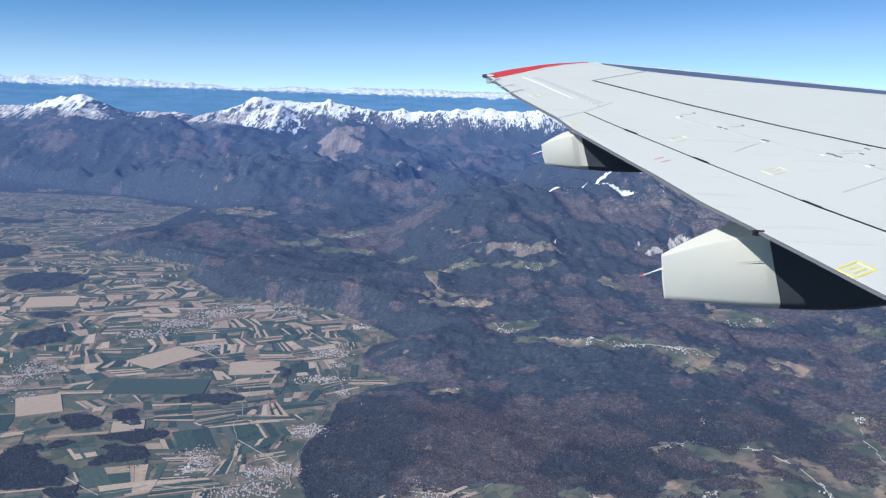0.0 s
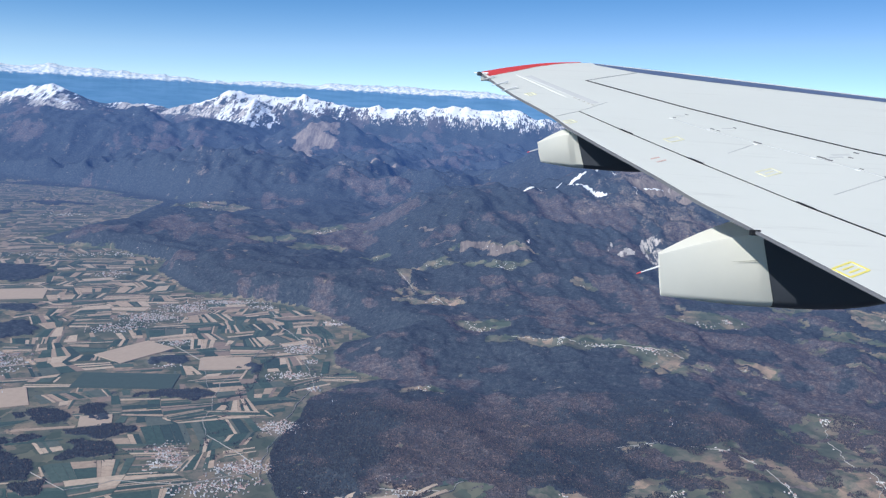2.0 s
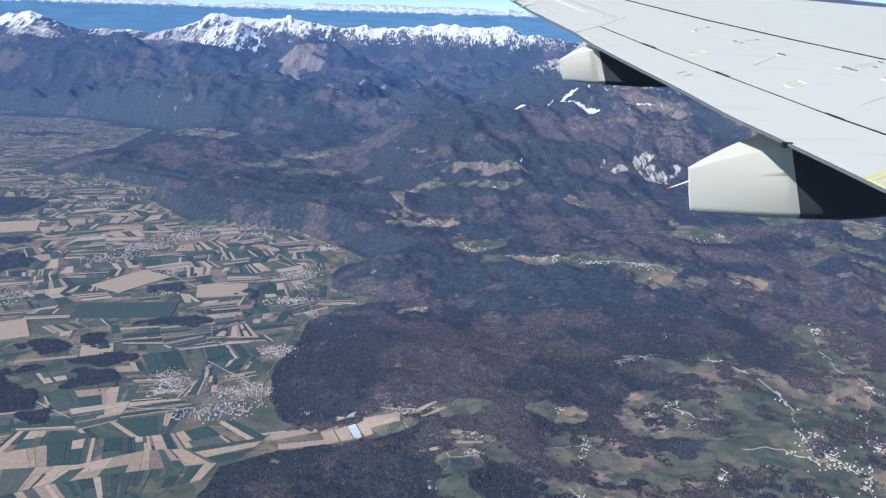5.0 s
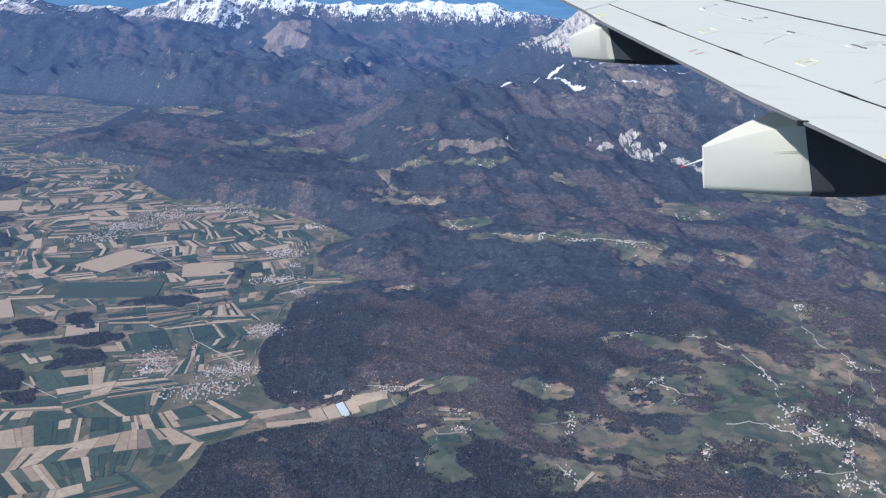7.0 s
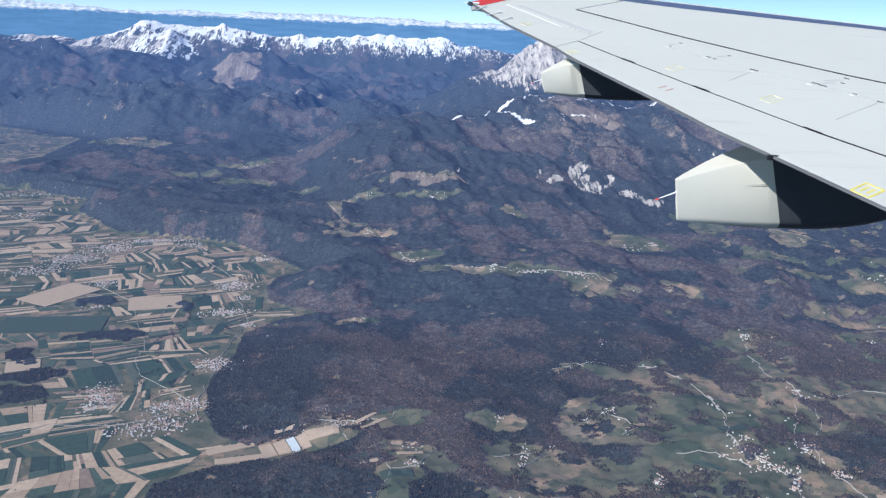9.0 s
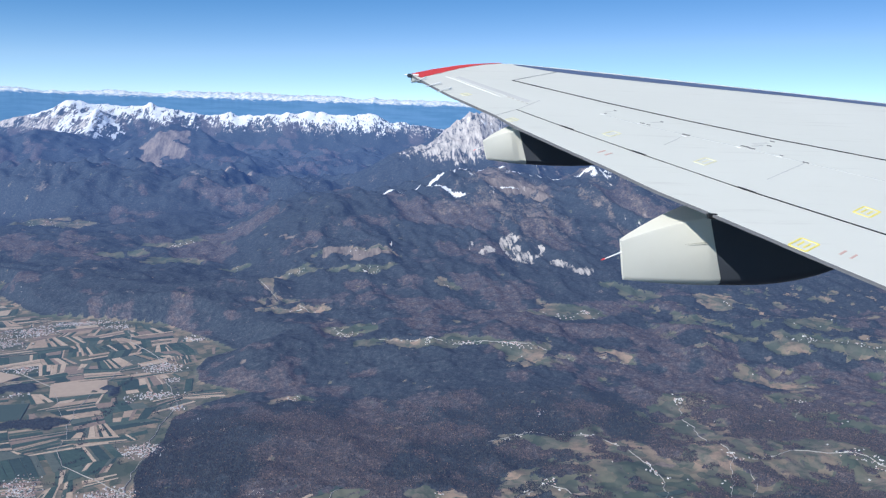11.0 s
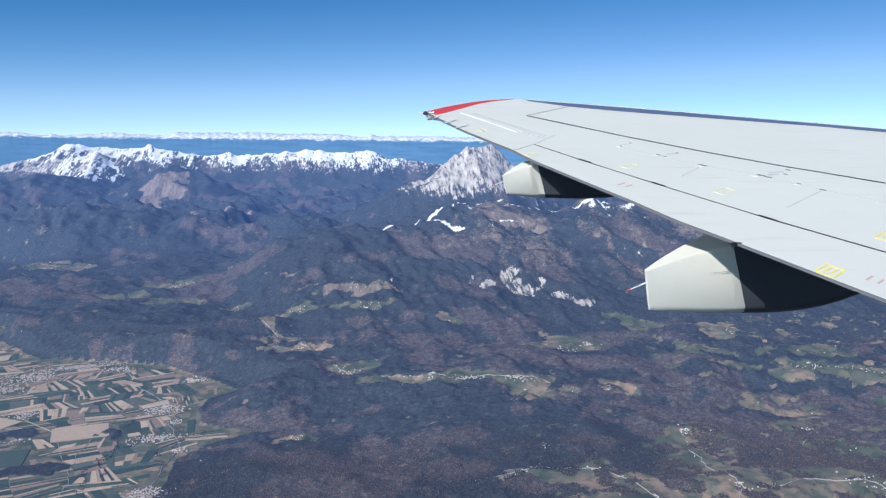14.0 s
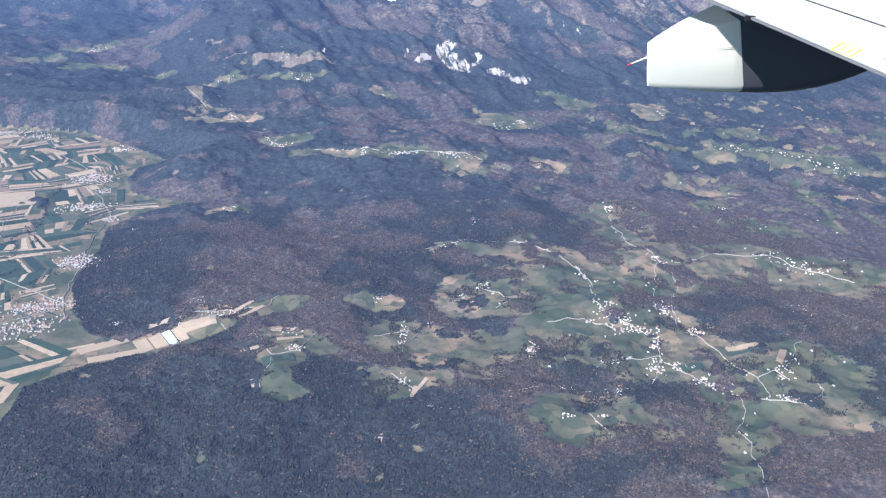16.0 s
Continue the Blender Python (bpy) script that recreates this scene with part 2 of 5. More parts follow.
NEAR_CLEARINGS = [
    (-77, 362, 13, 6, 12), (-55, 369, 20, 9, 8), (-31, 373, 20, 9, 5), (-9, 386, 20, 10, 1), (6, 398, 12, 7, -1), (8, 340, 17, 13, -2),
    (1, 316, 11, 12, 0), (-27, 526, 14, 9, 3), (53, 387, 15, 11, -8), (71, 354, 10, 5, -11), (125, 449, 24, 5, -16), (153, 471, 8, 9, -18),
]
VALLEY_CLEARINGS = [
    (-101, 920, 16, 14, 6), (-62, 795, 9, 20, 20), (-45, 762, 13, 18, 12), (-28, 731, 35, 9, 2), (18, 655, 27, 14, -2), (58, 618, 39, 10, -5),
    (100, 606, 38, 10, -9), (141, 598, 23, 15, -13), (155, 578, 25, 7, -15), (213, 588, 18, 10, -20), (228, 718, 39, 15, -18), (24, 872, 42, 7, -2),
    (40, 824, 18, 12, -3), (10, 832, 13, 8, -1), (114, 776, 16, 9, -8), (-30, 843, 26, 12, 2),
]
UPPER_CLEARINGS = [(-189, 1080, 46, 22, 10), (-184, 960, 30, 30, 11), (-242, 1005, 22, 18, 13), (-403, 1224, 84, 40, 18)]
EAST_CLEARINGS = [
    (419, 659, 20, 20, -33), (371, 615, 19, 12, -31), (414, 603, 54, 12, -35), (462, 577, 31, 18, -39), (319, 559, 25, 12, -30),
    (364, 734, 18, 16, -26), (201, 706, 35, 16, -16), (290, 766, 29, 14, -21), (448, 825, 34, 14, -29),
]
HILL_FARMS = [
    (228, 484, 18, 34, -25), (220, 409, 21, 24, -28), (147, 435, 23, 22, -19), (168, 398, 20, 22, -23), (116, 383, 21, 17, -17), (159, 351, 25, 24, -25), (174, 316, 22, 26, -29),
    (67, 346, 14, 12, -11), (55, 307, 11, 12, -11), (122, 326, 16, 13, -21), (148, 309, 18, 10, -26), (201, 303, 21, 20, -34), (201, 331, 14, 14, -31), (226, 283, 21, 24, -39),
    (289, 409, 33, 20, -35), (188, 263, 10, 22, -36), (177, 236, 8, 19, -37), (127, 268, 21, 11, -26), (91, 322, 11, 17, -16), (323, 393, 19, 18, -39),
]
FARM_CLEARINGS = NEAR_CLEARINGS + VALLEY_CLEARINGS + UPPER_CLEARINGS + EAST_CLEARINGS
PLAIN_WOODS = [
    (-453, 813, 39, 40, 29), (-377, 685, 20, 18, 29), (-351, 623, 22, 26, 29), (-179, 507, 22, 11, 19), (-243, 459, 11, 16, 28), (-215, 469, 9, 13, 24),
    (-237, 399, 17, 27, 31), (-203, 441, 19, 10, 25), (-197, 413, 14, 12, 25), (-208, 372, 13, 10, 29), (-206, 573, 19, 9, 20), (-150, 566, 5, 7, 15), (-600, 937, 52, 60, 33), (-351, 540, 14, 15, 33),
    (-640, 1300, 60, 24, 0), (-700, 1180, 50, 22, 0), (-560, 1430, 60, 30, 0),
]
CLIFFS = [(153, 898, 4, 13, -10), (170, 878, 8, 12, -11), (201, 917, 6, 26, -4), (203, 873, 10, 24, 12), (212, 863, 8, 17, 10), (227, 874, 4, 18, -15), (239, 847, 7, 13, 20), (248, 826, 5, 15, 10), (259, 818, 10, 12, -18), (194, 900, 4, 30, 0)]
BROWN_SLOPES = [(30, 866, 32, 10, -2), (-20, 900, 14, 8, 0), (-362, 1935, 26, 62, -35), (-372, 1850, 30, 66, -15), (-335, 1880, 34, 40, 0), (-350, 1740, 24, 60, 5), (-325, 1960, 14, 34, 0), (-190, 1650, 34, 60, 0), (-45, 968, 15, 9, 3), (260, 1110, 40, 30, 0)]
SNOW_PATCHES = [(320, 1204, 28, 3, -10), (378, 1188, 28, 4, -10), (238, 1105, 26, 1.8, 12)]
SNOW_LINES = [[(72, 1136), (110, 1160), (150, 1180), (200, 1215), (232, 1216), (287, 1214), (312, 1208)], [(134, 1170), (150, 1124), (172, 1094)]]


# ---- materials ----
def material(name, rough=0.8, metal=0.0, spec=0.3):
    m = bpy.data.materials.new(name)
    m.use_nodes = True
    n = m.node_tree.nodes
    b = n["Principled BSDF"]
    b.inputs["Roughness"].default_value, b.inputs["Metallic"].default_value = rough, metal
    b.inputs["Specular IOR Level"].default_value = spec
    return m, n, m.node_tree.links, b


def value_noise(n, l, scale, detail=4, coord=None, rough=0.55):
    t = n.new("ShaderNodeTexNoise")
    t.inputs["Scale"].default_value, t.inputs["Detail"].default_value, t.inputs["Roughness"].default_value = scale, detail, rough
    if coord is not None:
        l.new(coord, t.inputs["Vector"])
    return t.outputs["Fac"]


def ramp(n, l, fac, stops, constant=False):
    r = n.new("ShaderNodeValToRGB")
    r.color_ramp.interpolation = "CONSTANT" if constant else "LINEAR"
    e = r.color_ramp.elements
    while len(e) < len(stops):
        e.new(0.5)
    for el, (p, c) in zip(e, stops):
        el.position, el.color = p, (*c, 1)
    l.new(fac, r.inputs[0])
    return r.outputs[0]


def mix(n, l, fac, a, b, mode="MIX"):
    m = n.new("ShaderNodeMix")
    m.data_type, m.blend_type = "RGBA", mode
    for s, v in ((m.inputs[0], fac), (m.inputs[6], a), (m.inputs[7], b)):
        if isinstance(v, (int, float)):
            s.default_value = v
        elif isinstance(v, tuple):
            s.default_value = (*v, 1)
        else:
            l.new(v, s)
    return m.outputs[2]


def maths(n, l, op, a, b=0.0, c=0.0):
    m = n.new("ShaderNodeMath")
    m.operation = op
    for s, v in zip(m.inputs, (a, b, c)):
        if isinstance(v, (int, float)):
            s.default_value = v
        else:
            l.new(v, s)
    return m.outputs[0]


def sharpen(n, l, mask, grain, k, amount=1.7):
    """A soft mask broken up by grain into a crisp, ragged edge."""
    a = maths(n, l, "ADD", mask, maths(n, l, "MULTIPLY_ADD", grain, amount, -0.5 * amount))
    m = n.new("ShaderNodeMapRange")
    m.interpolation_type = "SMOOTHSTEP"
    m.inputs[1].default_value, m.inputs[2].default_value = 0.5 - k, 0.5 + k
    l.new(a, m.inputs[0])
    g = n.new("ShaderNodeMapRange")
    g.inputs[1].default_value, g.inputs[2].default_value = 0.03, 0.15
    l.new(mask, g.inputs[0])
    return maths(n, l, "MULTIPLY", m.outputs[0], g.outputs[0])


# blue haze colours by distance, given off by the surfaces themselves
HAZE_GLOW = [(0.0, (0.006, 0.0078, 0.0225)), (0.06, (0.0074, 0.0112, 0.035)), (0.1, (0.0092, 0.016, 0.052)), (0.164, (0.0128, 0.024, 0.073)), (0.216, (0.0159, 0.032, 0.095)), (0.27, (0.0195, 0.041, 0.1219)), (0.37, (0.0255, 0.0578, 0.1711)), (0.45, (0.0288, 0.0649, 0.1859)), (0.56, (0.0309, 0.0682, 0.1859))]


def haze_emission(n, l, b, geo):
    """Paints haze as emission: blue glow standing for scattered skylight, growing over five kilometres of land."""
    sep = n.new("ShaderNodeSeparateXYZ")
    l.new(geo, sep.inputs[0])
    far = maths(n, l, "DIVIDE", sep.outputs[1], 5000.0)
    l.new(ramp(n, l, far, HAZE_GLOW), b.inputs["Emission Color"])
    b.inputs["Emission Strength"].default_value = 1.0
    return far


def land_material(name):
    m, n, l, b = material(name, 0.95, spec=0.1)
    geo = n.new("ShaderNodeNewGeometry").outputs["Position"]
    at = n.new("ShaderNodeAttribute")
    at.attribute_name = "zone"
    sep = n.new("ShaderNodeSeparateColor")
    l.new(at.outputs["Color"], sep.inputs[0])
    at2 = n.new("ShaderNodeAttribute")
    at2.attribute_name = "bare"
    fine = value_noise(n, l, 0.8, 3, geo, 0.65)
    far_grain = value_noise(n, l, 0.045, 9, geo, 0.72)
    mp = n.new("ShaderNodeMapping")
    mp.inputs["Scale"].default_value = (0.085, 0.016, 0.030)
    l.new(geo, mp.inputs[0])
    streak = value_noise(n, l, 1.0, 8, mp.outputs[0], 0.68)
    mp = n.new("ShaderNodeMapping")
    mp.inputs["Scale"].default_value, mp.inputs["Rotation"].default_value = (0.21, 0.030, 0.06), (0, 0, 0.25)
    l.new(geo, mp.inputs[0])
    rills = value_noise(n, l, 1.0, 7, mp.outputs[0], 0.7)
    mid = value_noise(n, l, 0.16, 4, geo, 0.6)
    wide = value_noise(n, l, 0.02, 4, geo, 0.6)
    stands = value_noise(n, l, 0.09, 6, geo, 0.75)
    clump = value_noise(n, l, 0.26, 5, geo, 0.8)
    crowns = mix(n, l, 0.45, fine, value_noise(n, l, 0.33, 3, geo, 0.6))
    grey_wood = ramp(n, l, crowns, [(0.34, (0.042, 0.046, 0.058)), (0.5, (0.080, 0.082, 0.094)), (0.66, (0.165, 0.152, 0.152))])
    red_wood = ramp(n, l, crowns, [(0.34, (0.050, 0.047, 0.055)), (0.5, (0.090, 0.080, 0.084)), (0.64, (0.205, 0.155, 0.135)), (0.74, (0.33, 0.225, 0.16))])
    bare_wood = mix(n, l, ramp(n, l, mid, [(0.40, (0, 0, 0)), (0.62, (1, 1, 1))]), grey_wood, red_wood)
    spruce = ramp(n, l, crowns, [(0.34, (0.022, 0.034, 0.044)), (0.52, (0.046, 0.060, 0.072)), (0.68, (0.090, 0.100, 0.108))])
    wood = mix(n, l, sharpen(n, l, at.outputs["Alpha"], stands, 0.20, 2.4), bare_wood, spruce)
    meadow = mix(n, l, ramp(n, l, mid, [(0.38, (0, 0, 0)), (0.56, (1, 1, 1))]), (0.118, 0.130, 0.100), (0.240, 0.200, 0.160))
    meadow = mix(n, l, ramp(n, l, wide, [(0.42, (0, 0, 0)), (0.58, (1, 1, 1))]), meadow, (0.098, 0.116, 0.088))
    plots = n.new("ShaderNodeTexVoronoi")
    plots.voronoi_dimensions, plots.distance = "2D", "MANHATTAN"
    plots.inputs["Scale"].default_value = 0.13
    l.new(geo, plots.inputs["Vector"])
    tint = ramp(n, l, plots.outputs["Color"], [(0.0, (0.70, 0.80, 0.78)), (0.30, (1.0, 1.0, 1.0)), (0.45, (1.20, 1.10, 1.05)), (0.58, (0.84, 0.90, 0.90)), (0.72, (1.42, 1.26, 1.18))], True)
    meadow = mix(n, l, 1.0, meadow, tint, "MULTIPLY")
    wood = mix(n, l, 1.0, wood, ramp(n, l, clump, [(0.36, (0.80, 0.81, 0.82)), (0.52, (1.0, 1.0, 1.0)), (0.66, (1.36, 1.30, 1.22))]), "MULTIPLY")
    glade = ramp(n, l, value_noise(n, l, 0.06, 7, geo, 0.82), [(0.635, (0, 0, 0)), (0.67, (1, 1, 1))])
    wood = mix(n, l, glade, wood, (0.22, 0.185, 0.17))
    copse = maths(n, l, "SUBTRACT", 1.0, ramp(n, l, stands, [(0.60, (0, 0, 0)), (0.63, (1, 1, 1))]))
    open_land = maths(n, l, "MULTIPLY", sharpen(n, l, sep.outputs[0], mix(n, l, 0.5, stands, clump), 0.07, 3.4), copse)
    c = mix(n, l, open_land, wood, meadow)
    brown = mix(n, l, ramp(n, l, rills, [(0.36, (0, 0, 0)), (0.64, (1, 1, 1))]), (0.120, 0.108, 0.102), (0.290, 0.240, 0.205))
    c = mix(n, l, sharpen(n, l, at2.outputs["Fac"], mix(n, l, 0.5, far_grain, clump), 0.12, 2.0), c, brown)
    rock = mix(n, l, ramp(n, l, rills, [(0.34, (0, 0, 0)), (0.62, (1, 1, 1))]), (0.17, 0.165, 0.165), (0.58, 0.54, 0.50))
    c = mix(n, l, sharpen(n, l, sep.outputs[1], mix(n, l, 0.4, rills, far_grain), 0.10, 3.4), c, rock)
    c = mix(n, l, sharpen(n, l, sep.outputs[2], mix(n, l, 0.45, streak, rills), 0.09, 3.0), c, (0.80, 0.82, 0.85))
    l.new(c, b.inputs["Base Color"])
    bump = n.new("ShaderNodeBump")
    bump.inputs["Strength"].default_value, bump.inputs["Distance"].default_value = 0.22, 1.0
    l.new(maths(n, l, "MULTIPLY", fine, maths(n, l, "SUBTRACT", 1.0, sep.outputs[0])), bump.inputs["Height"])
    l.new(bump.outputs[0], b.inputs["Normal"])
    # distance haze painted on as blue emission
    haze_emission(n, l, b, geo)
    return m


FIELD_STOPS = [(0.0, (0.47, 0.37, 0.285)), (0.13, (0.40, 0.315, 0.245)), (0.23, (0.27, 0.215, 0.18)), (0.30, (0.060, 0.100, 0.085)), (0.48, (0.085, 0.125, 0.105)), (0.64, (0.050, 0.082, 0.075)), (0.78, (0.115, 0.140, 0.120)), (0.86, (0.52, 0.42, 0.33))]


def field_material(name, island):
    m, n, l, b = material(name, 0.95, spec=0.1)
    r = n.new("ShaderNodeNewGeometry").outputs["Random Per Island"] if island else n.new("ShaderNodeObjectInfo").outputs["Random"]
    geo = n.new("ShaderNodeNewGeometry").outputs["Position"]
    c = ramp(n, l, r, FIELD_STOPS, True)
    # haze mixed into the base colour: far fields fade to dull grey-green
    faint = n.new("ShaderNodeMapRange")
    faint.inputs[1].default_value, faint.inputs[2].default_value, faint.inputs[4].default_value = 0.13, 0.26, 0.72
    l.new(haze_emission(n, l, b, geo), faint.inputs[0])
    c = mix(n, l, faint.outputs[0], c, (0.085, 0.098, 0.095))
    grain = value_noise(n, l, 0.35, 4, geo, 0.6)
    c = mix(n, l, 1.0, c, ramp(n, l, grain, [(0.3, (0.80, 0.80, 0.80)), (0.7, (1.12, 1.10, 1.08))]), "MULTIPLY")
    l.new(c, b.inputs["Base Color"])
    return m


def plain_material(name, colour, rough=0.7, metal=0.0, spec=0.4, vary=0.12, scale=3.0, hazed=False):
    m, n, l, b = material(name, rough, metal, spec)
    # things out on the land glow faintly blue, as painted haze
    if hazed:
        haze_emission(n, l, b, n.new("ShaderNodeNewGeometry").outputs["Position"])
    geo = n.new("ShaderNodeTexCoord").outputs["Object"]
    big = value_noise(n, l, scale, 5, geo, 0.65)
    lo, hi = tuple(c * (1 - vary) for c in colour), tuple(min(1, c * (1 + vary)) for c in colour)
    l.new(mix(n, l, big, lo, hi), b.inputs["Base Color"])
    l.new(maths(n, l, "MULTIPLY_ADD", value_noise(n, l, scale * 4, 3, geo), 0.25, rough - 0.12), b.inputs["Roughness"])
    return m


LAND = land_material("woods_meadow_rock_and_snow")
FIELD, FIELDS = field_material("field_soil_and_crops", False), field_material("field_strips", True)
ROAD = plain_material("pale_road_surface", (0.40, 0.385, 0.36), 0.9, vary=0.1, scale=0.3, hazed=True)
HOUSE_WALL = plain_material("white_plaster", (0.60, 0.59, 0.57), 0.85, vary=0.12, scale=0.4, hazed=True)
ROOF_RED = plain_material("weathered_clay_tiles", (0.40, 0.27, 0.23), 0.9, vary=0.35, scale=0.3, hazed=True)
ROOF_GREY = plain_material("grey_roof_sheeting", (0.52, 0.52, 0.53), 0.8, vary=0.35, scale=0.3, hazed=True)
GREENHOUSE = plain_material("plastic_film", (0.55, 0.62, 0.68), 0.4, vary=0.1, scale=0.5, hazed=True)


# ---- ground ----
def mesh_object(name, verts, faces, mats, parent=None):
    me = bpy.data.meshes.new(name)
    me.from_pydata(verts, [], faces)
    for m in mats:
        me.materials.append(m)
    ob = new(name, me)
    ob.parent = parent
    return ob


def build_ground():
    ys = list(np.linspace(-500, 40, 24))
    y = 60.0
    while y < 4300:
        ys.append(y)
        y += max(1.1, 0.0036 * y)
    ys = np.array(ys)
    ss = np.linspace(-1.0, 1.0, 741)
    gy, gs = np.meshgrid(ys, ss, indexing="ij")
    gx = gs * (np.maximum(gy, 0) + 90)
    gx = np.where(gy < 60, gs * (90 + np.maximum(gy, 0) + (60 - gy) * 0.5), gx)
    z = height(gx, gy)
    dzy = np.gradient(z, axis=0) / np.gradient(gy, axis=0)
    dzx = np.gradient(z, axis=1) / np.gradient(gx, axis=1)
    meadow, rock, snow, spruce, bare = zones(gx, gy, z, np.hypot(dzx, dzy))
    wooded = np.clip(1 - meadow - rock - snow - bare, 0, 1)
    z = z + wooded * (0.3 + 0.3 * vnoise(gx / 2, gy / 2, 3) + smooth(470, 600, gy) * (1.3 * vnoise(gx / 3, gy / 3, 3) + 0.5 * vnoise(gx / 9, gy / 9, 4))) * smooth(2600, 900, gy)
    nr, nc = gx.shape
    co = np.stack([gx, gy, z], -1).reshape(-1, 3).astype(np.float32)
    i = np.arange((nr - 1) * nc).reshape(nr - 1, nc)[:, :-1].ravel()
    quads = np.stack([i, i + 1, i + nc + 1, i + nc], 1).astype(np.int32)
    me = bpy.data.meshes.new("ground")
    me.vertices.add(len(co))
    me.vertices.foreach_set("co", co.ravel())
    me.loops.add(quads.size)
    me.loops.foreach_set("vertex_index", quads.ravel())
    me.polygons.add(len(quads))
    me.polygons.foreach_set("loop_start", np.arange(0, quads.size, 4, dtype=np.int32))
    me.update(calc_edges=True)
    me.polygons.foreach_set("use_smooth", np.ones(len(quads), dtype=bool))
    a = me.attributes.new("zone", "FLOAT_COLOR", "POINT")
    a.data.foreach_set("color", np.stack([meadow, rock, snow, spruce], -1).reshape(-1).astype(np.float32))
    a = me.attributes.new("bare", "FLOAT", "POINT")
    a.data.foreach_set("value", bare.ravel().astype(np.float32))
    me.materials.append(LAND)
    return tagged(new("ground", me), "wooded hills, green plain and snowy mountains in early spring", "ground", kind="structure")


ground = build_ground()


def heights(pts):
    p = np.array(pts, dtype=float)
    return height(p[:, 0], p[:, 1])


# ---- the distant snowy chain on the horizon ----
def build_far_alps():
    m, n, l, b = material("snow_chain_with_painted_haze", 1.0, spec=0.0)
    geo = n.new("ShaderNodeNewGeometry").outputs["Position"]
    sep = n.new("ShaderNodeSeparateXYZ")
    l.new(geo, sep.inputs[0])
    wob = value_noise(n, l, 0.03, 6, geo, 0.7)
    h = maths(n, l, "MULTIPLY_ADD", wob, 46.0, sep.outputs[2])
    mr = n.new("ShaderNodeMapRange")
    mr.inputs[1].default_value, mr.inputs[2].default_value = 226, 234
    l.new(h, mr.inputs[0])
    mp = n.new("ShaderNodeMapping")
    mp.inputs["Scale"].default_value = (0.006, 0.006, 0.06)
    l.new(geo, mp.inputs[0])
    # lower slopes coloured blue to stand for haze
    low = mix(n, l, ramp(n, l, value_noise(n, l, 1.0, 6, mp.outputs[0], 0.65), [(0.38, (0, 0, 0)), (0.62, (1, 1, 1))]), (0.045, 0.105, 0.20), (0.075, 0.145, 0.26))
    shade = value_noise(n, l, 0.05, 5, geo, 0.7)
    # bluish shade between the tops, mottled into the snow colour
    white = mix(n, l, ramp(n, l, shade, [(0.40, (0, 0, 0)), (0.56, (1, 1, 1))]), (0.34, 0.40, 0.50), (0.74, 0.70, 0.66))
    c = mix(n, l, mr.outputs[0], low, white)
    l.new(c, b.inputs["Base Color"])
    # more of the haze, as an even blue emission
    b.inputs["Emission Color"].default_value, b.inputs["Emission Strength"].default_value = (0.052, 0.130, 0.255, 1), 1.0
    th = np.radians(np.linspace(-46, 46, 1500))
    rows = []
    R0 = 4450.0
    top = 202 + 44 * ridged(th * 900, th * 0 + 3, 90, 5, 2) + 20 * (ridged(th * 900, th * 0 + 8, 26, 4, 5) - 0.5) + 16 * smooth(-0.22, -0.62, th)
    for dr, f in ((-420, -0.2), (-300, 0.35), (-150, 0.75), (-60, 0.91), (0, 1.0), (60, 0.8)):
        r = R0 + dr
        rows.append(np.stack([r * np.sin(th), r * np.cos(th), 60 + ((top if f > 0.8 else np.full_like(th, 224)) - 60) * f], -1))
    v = np.concatenate(rows)
    nc = len(th)
    q = [(k * nc + i, k * nc + i + 1, (k + 1) * nc + i + 1, (k + 1) * nc + i) for k in range(len(rows) - 1) for i in range(nc - 1)]
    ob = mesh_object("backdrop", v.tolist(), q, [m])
    ob.data.polygons.foreach_set("use_smooth", np.ones(len(q), dtype=bool))
    return tagged(ob, "far snow-topped mountain chain with painted blue haze", "mountains", kind="structure")


build_far_alps()


# ---- fields on the plain ----
def inside_plain(pts):
    """For an array of places: is it open, flat farmland?"""
    x, y = pts[:, 0], pts[:, 1]
    ok = (edge_of_plain(x, y) < -3) & (height(x, y) < 0.8)
    ok &= plain_wood(x, y) < 0.45
    for cx, cy, hl, hw, turn, _ in BIG_FIELDS:
        ok &= blob(x, y, cx, cy, hl * 1.1, hw * 1.1, turn) < 0.5
    for cx, cy, a, b, turn, count in VILLAGES:
        ok &= blob(x, y, cx, cy, a * 0.8, b * 0.8, turn) < 0.5
    return ok


def slab(corners, low, high):
    """A thin slab over four corners, as vertices and faces."""
    v = [(x, y, low) for x, y in corners] + [(x, y, high) for x, y in corners]
    return v, [(4, 5, 6, 7), (0, 1, 5, 4), (1, 2, 6, 5), (2, 3, 7, 6), (3, 0, 4, 7)]


